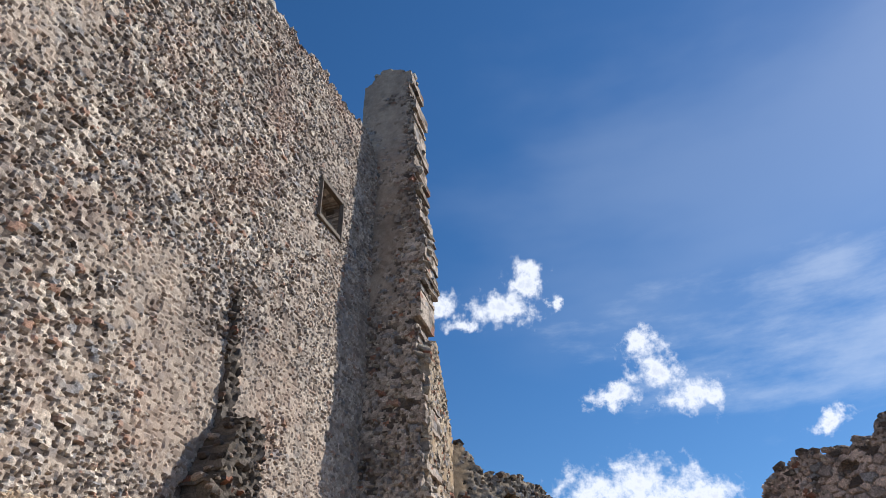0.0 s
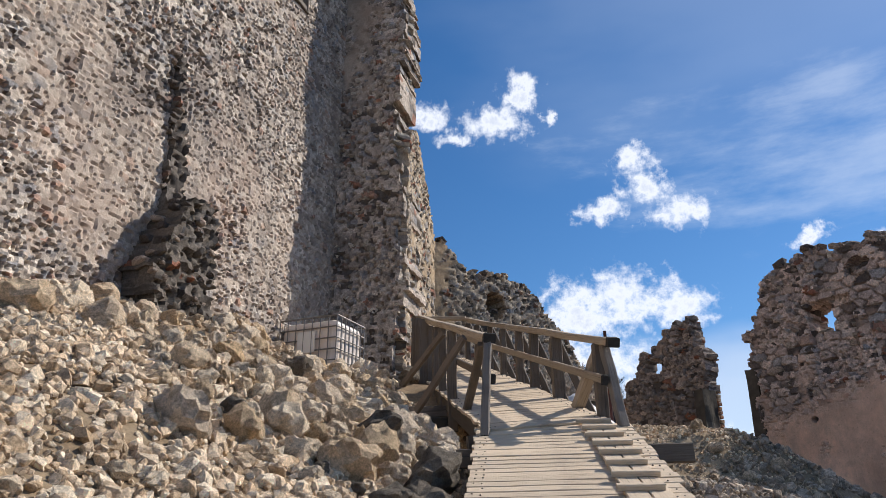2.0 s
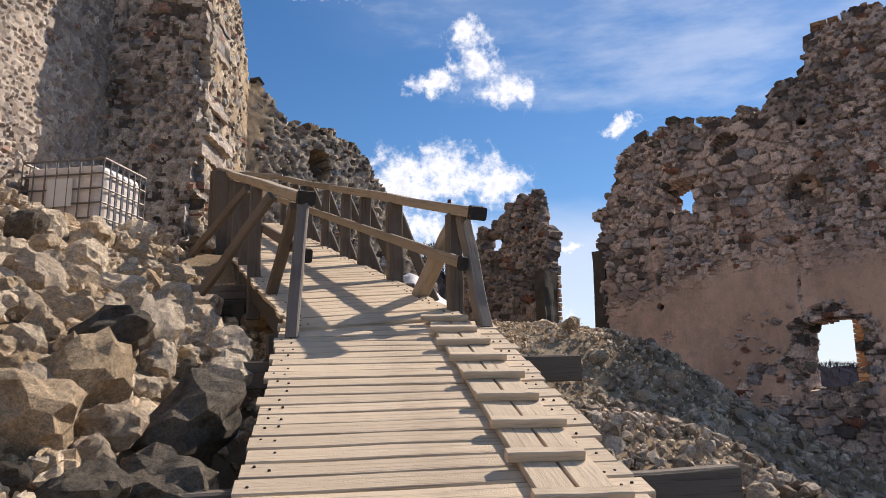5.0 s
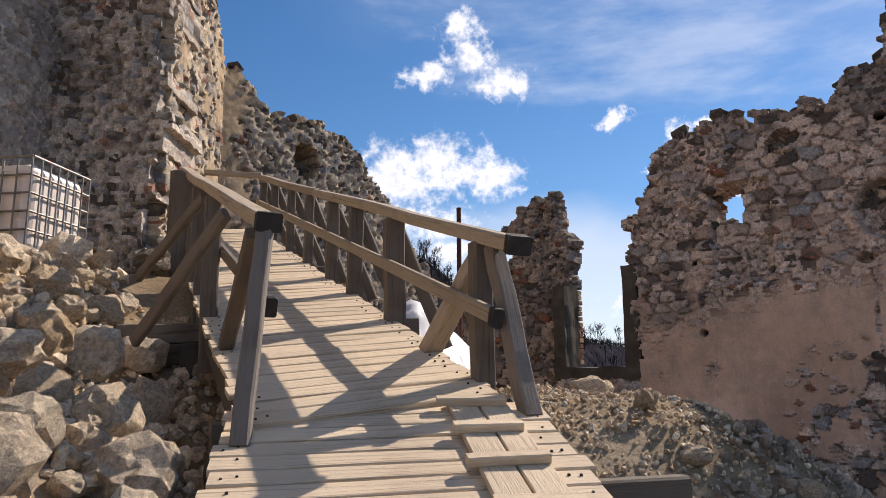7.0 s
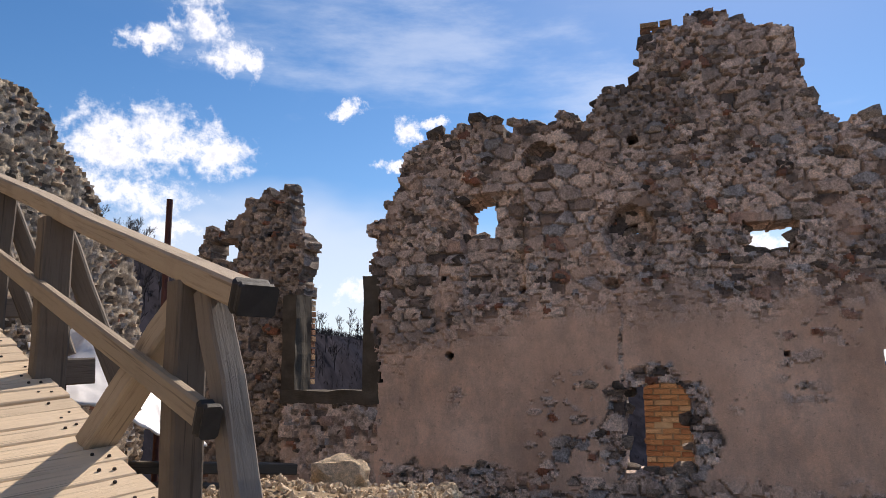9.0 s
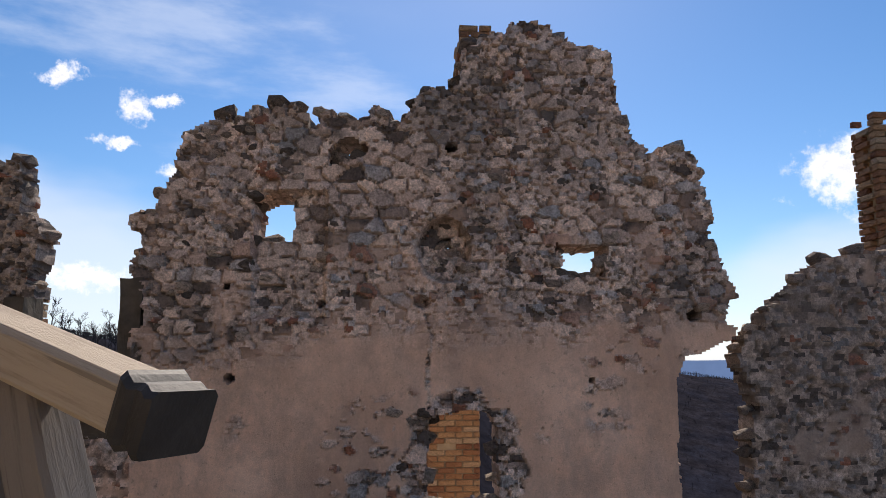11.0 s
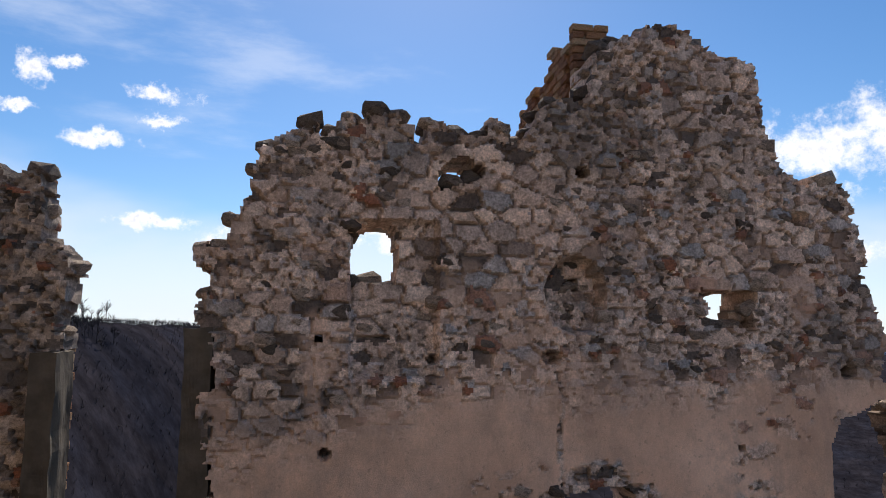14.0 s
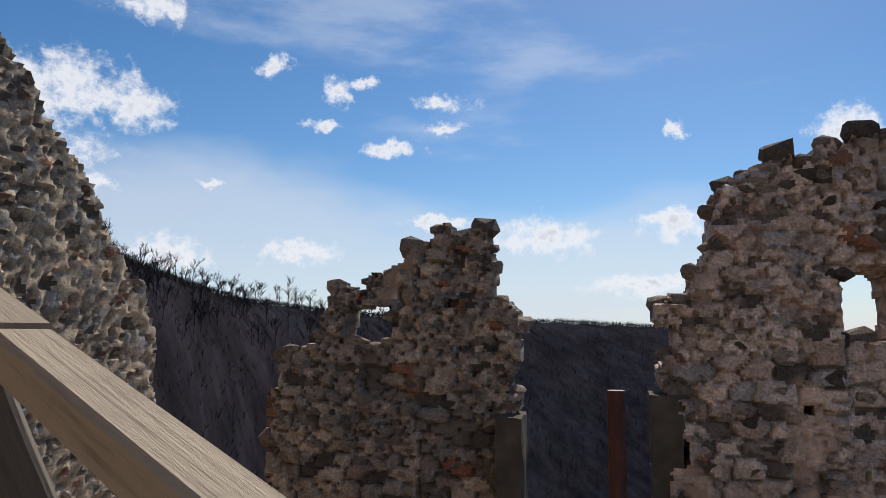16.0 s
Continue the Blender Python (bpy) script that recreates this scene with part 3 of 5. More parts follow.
def ruin_wall(name, origin, way, back, span, heights, thick, res, solid, plaster, cell, mat, pieces, count, label, seed=0, proud=0.045, crest=0.22, recess=None, joint_width=0.12, sharp=48):
    """A rubble wall: a displaced stone face, its back and broken edges, with single stones set into it and along its top."""
    su, sv = cell
    us, zs = np.arange(span[0], span[1] + res, res), np.arange(heights[0], heights[1] + res, res)
    U, Z = np.meshgrid(us, zs)
    mid_u, mid_z = U[:-1, :-1] + res / 2, Z[:-1, :-1] + res / 2
    wob_u, wob_z = 0.10 * (fnoise(mid_u * 3, mid_z * 3, seed) - 0.5), 0.10 * (fnoise(mid_u * 3 + 50, mid_z * 3, seed + 1) - 0.5)
    inside = solid(mid_u + wob_u + 0.05 * (fnoise(mid_u * 11, mid_z * 11, seed + 4) - 0.5), mid_z + wob_z + 0.05 * (fnoise(mid_u * 11 + 9, mid_z * 11, seed + 5) - 0.5))
    warp_u, warp_z = U + 0.07 * (fnoise(U * 5, Z * 5, seed + 2) - 0.5), Z + 0.07 * (fnoise(U * 5 + 31, Z * 5, seed + 3) - 0.5)
    edge, ident, tilt = stone_cells(warp_u, warp_z, su, sv, seed)
    _, face_id, _ = stone_cells(warp_u[:-1, :-1] + res / 2, warp_z[:-1, :-1] + res / 2, su, sv, seed)
    small = fnoise(U * 2.1 + 11, Z * 2.1, seed + 2) > 0.5
    small_mid = small[:-1, :-1]
    e2, i2, t2 = stone_cells(warp_u, warp_z, su * 0.52, sv * 0.55, seed + 3)
    _, f2, _ = stone_cells(warp_u[:-1, :-1] + res / 2, warp_z[:-1, :-1] + res / 2, su * 0.52, sv * 0.55, seed + 3)
    edge, ident, tilt = np.where(small, e2, edge), np.where(small, i2, ident), np.where(small, t2 * 0.6, tilt)
    face_id = np.where(small_mid, f2, face_id)
    cover = np.clip(plaster(U, Z), 0, 1)
    poke = ramp01(ident + 0.9 * fnoise(U * 1.1, Z * 1.1, seed + 6), 1.08, 1.16)
    cover = cover * (1 - poke * ramp01(fnoise(U * 0.8 + 5, Z * 0.8, seed + 3), 0.5, 0.62))
    joint = 1 - ramp01(edge, 0.02, joint_width)
    out = ramp01(edge, 0.0, 0.14) * proud + (ident - 0.5) * proud * 0.7 + tilt * proud * 0.3 + 0.02 * (fnoise(U * 16, Z * 16, seed + 6) - 0.5) + 0.05 * (fnoise(U * 1.3, Z * 1.3, seed + 7) - 0.5)
    flat = proud * 0.95 + 0.008 * (fnoise(U * 9, Z * 9, seed + 1) - 0.5) + 0.05 * (fnoise(U * 1.3, Z * 1.3, seed + 7) - 0.5)
    out = out * (1 - cover) + flat * cover
    if recess is not None:
        sunk = recess(U, Z)
        out = out - sunk
        cover = cover * (sunk < 0.04)
    rear = -(thick + 0.10 * (fnoise(U * 4, Z * 4, seed + 5) - 0.5))
    ju, jz = U + res * 0.5 * (fnoise(U / res * 0.7, Z / res * 0.7, 3, 1) - 0.5), Z + res * 0.5 * (fnoise(U / res * 0.7 + 77, Z / res * 0.7, 4, 1) - 0.5)
    o, w, bk = np.array(origin), np.array(way), np.array(back)

    def lay(depth):
        p = o + ju[..., None] * w - depth[..., None] * bk
        p[..., 2] = jz
        return p.reshape(-1, 3)

    def layer(t, s):
        """A copy of the sheet part-way into the wall, with its broken edge moved about."""
        p = lay(out * (1 - t) + rear * t)
        q = 0.07 * (fnoise(U * 5 + 13 * s, Z * 5, seed + s) - 0.5) + 0.03 * (fnoise(U * 14 + 3 * s, Z * 14, seed + s) - 0.5)
        q2 = 0.07 * (fnoise(U * 5 + 13 * s, Z * 5 + 40, seed + s) - 0.5) + 0.03 * (fnoise(U * 14, Z * 14 + 3 * s, seed + s) - 0.5)
        p = p + q.reshape(-1, 1) * w
        p[:, 2] += q2.ravel()
        return p

    nz, nu = U.shape
    used_index = np.arange(nz * nu).reshape(nz, nu)
    depth_steps = max(2, round(thick / 0.11))
    verts = np.concatenate([lay(out), *[layer(s / depth_steps, s) for s in range(1, depth_steps)], lay(rear)])
    k = nz * nu
    last_layer = k * depth_steps
    J, I = np.nonzero(inside)
    a, b, c, d = used_index[J, I], used_index[J, I + 1], used_index[J + 1, I + 1], used_index[J + 1, I]
    quads = [np.stack([a, b, c, d], 1), np.stack([d, c, b, a], 1) + last_layer]
    tone = [face_id[J, I], face_id[J, I]]
    pad = np.pad(inside, 1)
    for di, dj, p, q in ((-1, 0, d, a), (1, 0, b, c), (0, -1, a, b), (0, 1, c, d)):
        open_side = ~pad[J + 1 + dj, I + 1 + di]
        p2, q2 = p[open_side], q[open_side]
        for s in range(depth_steps):
            quads.append(np.stack([q2, p2, p2 + k, q2 + k], 1) + s * k)
            tone.append((face_id[J, I][open_side] + 0.37 * (s // 2)) % 1.0)
    quads, tone = np.concatenate(quads), np.concatenate(tone)
    keep = np.unique(quads)
    remap = np.zeros(len(verts), int)
    remap[keep] = np.arange(len(keep))
    ob = mesh_object(name, verts[keep].tolist(), remap[quads].tolist(), mat, smooth=True)
    me = ob.data
    me.set_sharp_from_angle(angle=radians(sharp))
    me.attributes.new("tone", "FLOAT", "FACE").data.foreach_set("value", tone.astype(np.float32))
    both = np.concatenate([cover.ravel(), np.zeros(k * depth_steps)])[keep]
    me.attributes.new("plaster", "FLOAT", "POINT").data.foreach_set("value", both.astype(np.float32))
    me.attributes.new("joint", "FLOAT", "POINT").data.foreach_set("value", np.tile(joint.ravel(), depth_steps + 1)[keep].astype(np.float32))
    tagged(ob, label, "wall", kind="structure")
    # single stones, set into the face and lying along the broken edge
    r = random.Random(seed + 100)
    turn = Matrix((way, back, Vector((0, 0, 1)))).transposed().to_4x4()

    def set_stone(u, z, depth, sx, sy, sz, tilt):
        p = Vector(origin) + u * Vector(way) - depth * Vector(back)
        p.z = z
        share("stone", r.choice(pieces), ob, Matrix.Translation(p) @ turn @ pose(0, 0, 0, r.uniform(-tilt, tilt), r.uniform(-tilt, tilt), r.uniform(-tilt, tilt)) @ Matrix.Diagonal((sx, sy, sz, 1)))

    top_cells = [(j, i) for j, i in zip(J, I) if not pad[j + 2, i + 1]]
    made, last = 0, {}
    r.shuffle(top_cells)
    for j, i in top_cells:
        u, z = float(us[i]), float(zs[j])
        if any(abs(u - a) < crest * 0.75 and abs(z - b2) < crest * 0.7 for a, b2 in last):
            continue
        last[(u, z)] = 1
        s = crest * r.uniform(0.6, 1.2)
        set_stone(u, z + s * 0.22, -r.uniform(0.05, thick * 0.55), s * 1.25, s * r.uniform(0.9, 1.6), s * r.uniform(0.6, 0.95), 14)
        made += 1
        if made >= count * 0.45:
            break
    tries = 0
    while made < count and tries < 9000:
        tries += 1
        q = r.randrange(len(J))
        j, i = int(J[q]), int(I[q])
        if cover[j, i] > 0.25 or joint[j, i] > 0.1 or edge[j, i] < 0.45:
            continue
        s = r.uniform(0.6, 0.95)
        set_stone(float(us[i]), float(zs[j]), float(out[j, i]) - 0.06, su * s, 0.16, sv * s * 1.1, 8)
        made += 1
    return ob


def jag(u, step=0.21, amount=0.2):
    """Uneven top of a broken wall, stone by stone."""
    u = np.asarray(u, float)
    i = np.floor(u / step + 0.4 * np.sin(u * 7)).astype(int)
    return amount * (LATTICE[3][i & 255, 7] - 0.5) + 0.5 * amount * (LATTICE[4][(i // 3) & 255, 9] - 0.5)


def hole(u, z, u0, u1, z0, z1, arch=0.0):
    h = (u > u0) & (u < u1) & (z > z0) & (z < z1)
    if arch:
        mid = (u0 + u1) / 2
        h |= (np.hypot((u - mid) / ((u1 - u0) / 2), (z - z1) / arch) < 1) & (z >= z1)
    return h


def disc(u, z, cu, cz, ru, rz):
    return np.hypot((u - cu) / ru, (z - cz) / rz) < 1


def great_wall_solid(u, z):
    top = np.interp(u, [-0.16, -0.1, 0.14, 0.17, 0.32, 0.36, 0.56, 0.9, 1.1, 1.22, 1.3, 1.56, 1.6, 1.78, 1.84, 2.1, 2.4, 2.44, 2.6, 2.74, 2.84, 3.1, 3.36, 3.4, 3.7, 4.05, 4.6, 4.82, 5.05, 5.1, 5.13, 5.17, 5.3, 5.5, 6.0, 6.06, 6.14, 6.3],
                    [5.2, 5.34, 5.36, 5.62, 5.82, 6.14, 6.26, 6.36, 6.4, 6.5, 6.58, 6.56, 6.4, 6.4, 6.5, 6.52, 6.5, 6.6, 6.46, 6.5, 6.66, 6.84, 6.88, 7.3, 7.42, 7.46, 7.52, 7.5, 7.42, 7.38, 6.7, 6.46, 6.24, 6.13, 6.04, 5.84, 5.6, 4.75])
    left = np.interp(z, [0, 4.6, 4.75, 5.3, 5.4], [0.05, 0.05, -0.1, -0.06, -0.04])
    right = np.interp(z, [0, 3.6, 3.8, 3.95, 4.1, 4.62, 4.8, 5.0, 5.6, 5.8, 6.1, 7.5], [5.62, 5.66, 5.78, 6.05, 6.3, 6.32, 6.22, 6.13, 6.11, 6.05, 6.05, 6.0])
    s = (z < top + jag(u)) & (u > left + jag(z, 0.17, 0.12)) & (u < right + jag(z + 9, 0.19, 0.16) * ramp01(z, 3.4, 3.7) + 0.05 * (fnoise(z * 6, z * 0, 2) - 0.5))
    ur, zr = u + 0.14 * (fnoise(u * 5, z * 7, 5) - 0.5), z + 0.2 * (fnoise(u * 6 + 4, z * 5, 6) - 0.5)
    s &= ~(hole(ur, zr, 1.15, 1.58, 5.06, 5.54, 0.06)) & ~hole(ur, z, 4.44, 4.95, 4.69, 5.06) & ~hole(u, z, 3.02, 3.76, 2.32, 3.12, 0.17)
    s &= ~disc(ur, zr, 2.15, 6.07, 0.2, 0.15) & ~disc(u, z, 0.92, 4.58, 0.045, 0.045) & ~disc(u, z, 3.26, 6.1, 0.07, 0.07) & ~disc(u, z, 3.21, 5.1, 0.085, 0.06) & ~disc(u, z, 0.35, 2.05, 0.06, 0.05)
    return s


def great_wall_recess(u, z):
    """Depth of the blocked window, the broken niche and the putlog holes in the wall's face."""
    w = 0.06 * (fnoise(u * 6, z * 6, 3) - 0.5)
    d = 0.09 * ramp01(np.minimum(np.minimum(u + w - 1.16, 1.95 - u + w), np.minimum(z + w - 4.22, 5.62 - z)), 0.0, 0.03)
    d = np.maximum(d, 0.2 * ramp01(1 - np.hypot((u - 3.2) / 0.3, (z - 4.98) / 0.36) + 2 * w, 0.0, 0.15))
    for cu, cz, r in ((5.46, 5.74, 0.09), (5.88, 4.28, 0.08), (2.96, 4.42, 0.09), (0.98, 3.62, 0.06), (1.9, 4.4, 0.06), (4.75, 3.6, 0.035)):
        d = np.maximum(d, 0.22 * ramp01(1 - np.hypot(u - cu, (z - cz) * 1.3) / r + 3 * w, 0.0, 0.3))
    return d


def great_wall_plaster(u, z):
    n = fnoise(u * 0.9, z * 0.9, 2) - 0.5
    f = fnoise(u * 6, z * 6, 4) - 0.5
    low = np.interp(u, [0, 0.8, 1.3, 2.8, 4.2, 5.6], [3.65, 3.8, 3.95, 4.1, 4.2, 4.2]) + 0.9 * n + 0.45 * f
    bare = np.interp(u, [0, 0.3, 0.9, 1.6, 2.6, 3.2, 5.6], [1.9, 2.3, 2.35, 2.3, 2.05, 2.2, 2.2]) + 0.35 * f
    p = ramp01(low - z, -0.45, 0.25) * ramp01(z - bare, -0.03, 0.03)
    patch = ramp01(fnoise(u * 2.2 + 7, z * 2.2, 6) + 0.3 * f, 0.54, 0.66) * ramp01(6.3 - z, 0, 1.6)
    p = np.maximum(p, patch * 0.5)
    gone = ramp01(np.hypot((u - 3.4) / 0.62, (z - 2.75) / 0.75) + 0.5 * f, 1.02, 0.94)
    crack = np.abs(u - 3.02 - 0.16 * (fnoise(z * 3, z * 0 + 2, 5) - 0.5)) < 0.018
    return p * (1 - gone) * np.where(crack & (z > 3.35) & (z < 4.6), 0.0, 1.0)


def pillar_solid(u, z):
    top = np.interp(u, [-3.4, -3.33, -2.99, -2.97, -2.8, -2.56, -2.5, -2.22, -1.95, -1.88, -1.8, -1.74, -1.46, -1.43, -1.36, -1.2], [4.5, 4.82, 4.96, 5.32, 5.45, 5.48, 5.66, 5.84, 5.94, 6.06, 6.06, 5.93, 5.9, 5.6, 5.42, 5.28])
    right = np.interp(z, [0, 3.0, 4.4, 4.5, 4.7, 5.0, 5.26, 5.4], [-1.38, -1.38, -1.38, -1.27, -1.22, -1.17, -1.2, -1.36])
    s = (z < top + jag(u, 0.17)) & (u > -3.36 + jag(z, 0.15, 0.14)) & (u < right + jag(z + 5, 0.15, 0.14))
    return s & ~hole(u, z, -2.74, -2.33, 5.0, 5.33) & ~disc(u, z, -1.75, 5.37, 0.055, 0.05)


def no_plaster(u, z):
    return 0.75 * ramp01(fnoise(u * 1.7 + 3, z * 1.7, 3) + 0.3 * (fnoise(u * 7, z * 7, 5) - 0.5), 0.66, 0.70)


def apron_solid(u, z):
    return (z < 3.03) & (u > -1.36) & (u < 0.06)


def far_wall_solid(u, z):
    top = np.interp(u, [6.3, 6.5, 6.66, 7.1, 7.5, 7.82, 9.5], [3.9, 4.2, 4.4, 4.72, 4.85, 4.95, 5.1])
    return (z < top + jag(u, 0.2)) & (u > jag(z, 0.17, 0.16) + np.interp(z, [0, 2.8, 3.4, 3.85, 4.2, 5], [6.42, 6.46, 6.42, 6.48, 6.62, 6.66]))


great_wall = ruin_wall("wall_great", WALL_FOOT, WALL_WAY, WALL_BACK, (-0.3, 6.4), (0.2, 7.7), 0.62, 0.024, great_wall_solid, great_wall_plaster, (0.25, 0.14), M_WALL, PIECES, 300,
                       "tall ruined rubble wall with remains of pinkish plaster and holes", 0, 0.05, recess=great_wall_recess, sharp=26)
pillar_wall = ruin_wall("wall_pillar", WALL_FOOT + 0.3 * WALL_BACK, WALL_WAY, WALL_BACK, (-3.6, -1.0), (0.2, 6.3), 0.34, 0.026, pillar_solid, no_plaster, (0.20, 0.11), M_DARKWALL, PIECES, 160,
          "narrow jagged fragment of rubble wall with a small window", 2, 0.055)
ruin_wall("wall_apron", WALL_FOOT, WALL_WAY, WALL_BACK, (-1.45, 0.15), (0.2, 3.1), 0.55, 0.04, apron_solid, no_plaster, (0.20, 0.115), M_WALL, PIECES, 40,
          "low rubble wall below the broken window", 3)
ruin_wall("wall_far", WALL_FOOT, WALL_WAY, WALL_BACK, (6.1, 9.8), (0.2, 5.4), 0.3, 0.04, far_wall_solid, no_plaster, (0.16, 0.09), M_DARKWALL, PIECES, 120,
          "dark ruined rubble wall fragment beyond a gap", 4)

TOWER_WAY, TOWER_BACK = Vector((0.2705, 0.9627, 0)), Vector((-0.9627, 0.2705, 0))
TOWER_FOOT = Vector((-7.78 + 0.281 * 4.0, 4.0, 0))


def tower_solid(u, z):
    y = 4.0 + 0.9627 * u
    top = np.interp(y, [-4, 6, 8.8, 10.5, 11.3, 12.1, 13.2, 14.1, 15.8], [13.6, 14.2, 15.2, 16.6, 16.3, 16.55, 16.4, 16.75, 16.2])
    return z < top + jag(u, 0.3, 0.35)


def tower_plaster(u, z):
    f = fnoise(u * 5, z * 5, 4) - 0.5
    bands = ramp01(fnoise(u * 0.45 + 3, z * 0.3, 1) + 0.35 * f, 0.56, 0.64) * 0.55
    # render thickens towards the corner and puts the sun's brightening there into colour
    near_corner = ramp01(u + 2.5 * f, 7.8, 10.4) * 0.36
    return np.maximum(bands, near_corner)


def tower_hollow(u, z):
    return ~hole(u, z, 9.28, 10.3, 12.15, 13.2)


tower_wall = ruin_wall("wall_tower", TOWER_FOOT, TOWER_WAY, TOWER_BACK, (0.6, 12.2), (3.0, 17.0), 1.2, 0.036, lambda u, z: tower_solid(u, z) & tower_hollow(u, z), tower_plaster, (0.17, 0.105), M_TOWER,
                       TOWER_PIECES, 300, "high sunlit tower wall of rubble stone with patches of render", 5, 0.07, 0.3, sharp=16)

ruin_wall("wall_niche", TOWER_FOOT + 0.5 * TOWER_BACK, TOWER_WAY, TOWER_BACK, (9.1, 10.5), (11.9, 13.4), 0.3, 0.06, lambda u, z: z > 0, lambda u, z: 0.9 + 0 * u, (0.24, 0.17), M_TOWER, TOWER_PIECES, 4,
          "dim rendered back of a niche in the tower wall", 1)


def stub_solid(u, z):
    top = np.interp(u, [6.55, 6.8, 7.1, 7.6, 7.75], [5.0, 5.6, 6.2, 6.25, 5.9])
    return (z < top) & (u > 6.5 + 0.25 * fnoise(z * 2, z * 0, 1)) & (u < 7.75)


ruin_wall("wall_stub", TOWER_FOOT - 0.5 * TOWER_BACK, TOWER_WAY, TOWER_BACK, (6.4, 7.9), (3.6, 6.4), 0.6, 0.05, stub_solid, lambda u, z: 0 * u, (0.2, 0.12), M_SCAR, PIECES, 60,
          "dark stub of a broken cross wall against the tower", 3, 0.12, 0.2)
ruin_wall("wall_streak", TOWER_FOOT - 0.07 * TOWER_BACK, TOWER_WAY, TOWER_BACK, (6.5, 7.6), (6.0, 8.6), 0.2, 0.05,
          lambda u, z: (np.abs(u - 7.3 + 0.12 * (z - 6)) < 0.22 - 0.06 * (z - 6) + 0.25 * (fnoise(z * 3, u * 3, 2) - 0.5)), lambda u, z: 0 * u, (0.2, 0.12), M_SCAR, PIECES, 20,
          "dark ragged streak of raised stone on the tower wall", 4, 0.09, 0.2)

BUTT_WAY, BUTT_BACK = Vector((0.98, -0.196, 0)), Vector((0.196, 0.98, 0))
BUTT_FOOT = Vector((-3.42, 15.71, 0))


def buttress_solid(u, z):
    edge = np.interp(z, [3, 5.2, 7.3, 9.8, 10, 11.9, 12.4, 15.6, 16.2, 19.6, 19.9], [1.68, 1.66, 1.66, 1.46, 1.46, 1.52, 1.6, 1.28, 1.22, 1.08, 1.02])
    edge = edge + 0.16 * (fnoise(z * 2.2, z * 0 + 1, 3) - 0.5) + jag(z, 0.22, 0.2)
    top = np.interp(u, [-0.4, 0.1, 1.1], [19.6, 20.3, 19.9])
    return (u < edge) & (z < top)


def buttress_plaster(u, z):
    f = fnoise(u * 5, z * 5, 2) - 0.5
    return ramp01(z + 3.0 * f, 10.6, 11.6) * ramp01(1.0 - u + 0.9 * f, 0.0, 0.3) * 0.8


ruin_wall("wall_buttress", BUTT_FOOT, BUTT_WAY, BUTT_BACK, (-0.5, 1.9), (3.2, 20.5), 1.1, 0.05, buttress_solid, buttress_plaster, (0.24, 0.15), M_BUTTRESS, TOWER_PIECES, 220,
          "shaded broken return of the tower wall, stone below and render above", 6, 0.07, 0.26, sharp=25)


def return_solid(u, z):
    top = np.interp(u, [0, 0.3, 0.8, 1.6, 2.4, 3.1], [9.7, 10.2, 10.5, 9.9, 9.2, 8.6])
    return (z < top) & (u < 3.0 + 0.3 * (fnoise(z * 2, z * 0 + 5, 2) - 0.5))


ruin_wall("wall_return", Vector((-1.84, 15.5, 0)), Vector((0.105, 0.9945, 0)), Vector((-0.9945, 0.105, 0)), (0, 3.3), (3.5, 10.8), 0.9, 0.055, return_solid, no_plaster, (0.22, 0.14), M_BACK, TOWER_PIECES, 140,
          "rough sunlit broken side of the tower wall", 5, 0.09, 0.26)

BACK_WAY, BACK_BACK = Vector((0.7645, 0.6446, 0)), Vector((-0.6446, 0.7645, 0))
BACK_FOOT = Vector((-2.0, 18.6, 0))


def back_solid(u, z):
    top = np.interp(u, [-1.5, -0.6, 0.15, 0.3, 1.2, 1.3, 1.7, 1.95, 2.3, 3.4, 4.1, 4.6, 5.1, 5.9, 6.3, 6.7, 6.8], [11.2, 10.6, 9.6, 8.7, 8.72, 8.3, 8.2, 8.18, 8.32, 8.4, 8.05, 7.4, 6.85, 6.3, 5.8, 5.2, 3.9])
    return (z < top + jag(u, 0.26, 0.3)) & ~disc(u, z, 2.6, 7.45, 0.32, 0.4)


def back_plaster(u, z):
    f = fnoise(u * 4, z * 4, 6) - 0.5
    return ramp01(1.0 - u + 1.2 * f, -0.05, 0.05) * 0.75


ruin_wall("wall_back", BACK_FOOT, BACK_WAY, BACK_BACK, (-2.6, 7.0), (1.0, 11.3), 1.0, 0.055, back_solid, back_plaster, (0.22, 0.13), M_BACK, PIECES, 260,
          "sloping ruined rubble wall, ochre near the tower and dark at its crest", 7, 0.065, 0.28)


# ---------- the ramp ----------
NAIL = bpy.data.meshes.new("nail")
_bm = bmesh.new()
bmesh.ops.create_cone(_bm, cap_ends=True, segments=6, radius1=0.008, radius2=0.006, depth=0.008)
_bm.to_mesh(NAIL)
_bm.free()
NAIL.materials.append(M_NAIL)
PLANKS = []
for _i in range(10):
    _bm = beam_bm(1.0, 0.128, 0.034, 300 + _i, 0.006, 0.003, 5)
    _me = bpy.data.meshes.new("plank")
    _bm.to_mesh(_me)
    _bm.free()
    _me.materials.append(M_PLANK)
    PLANKS.append(_me)
SLOPE = math.atan(0.3197)
LOW_START, LOW_END = -1.2, 9.47


def low_edges(y):
    return -0.155 + 0.0 * y, 1.31 + 0.028 * (y - 6.4)


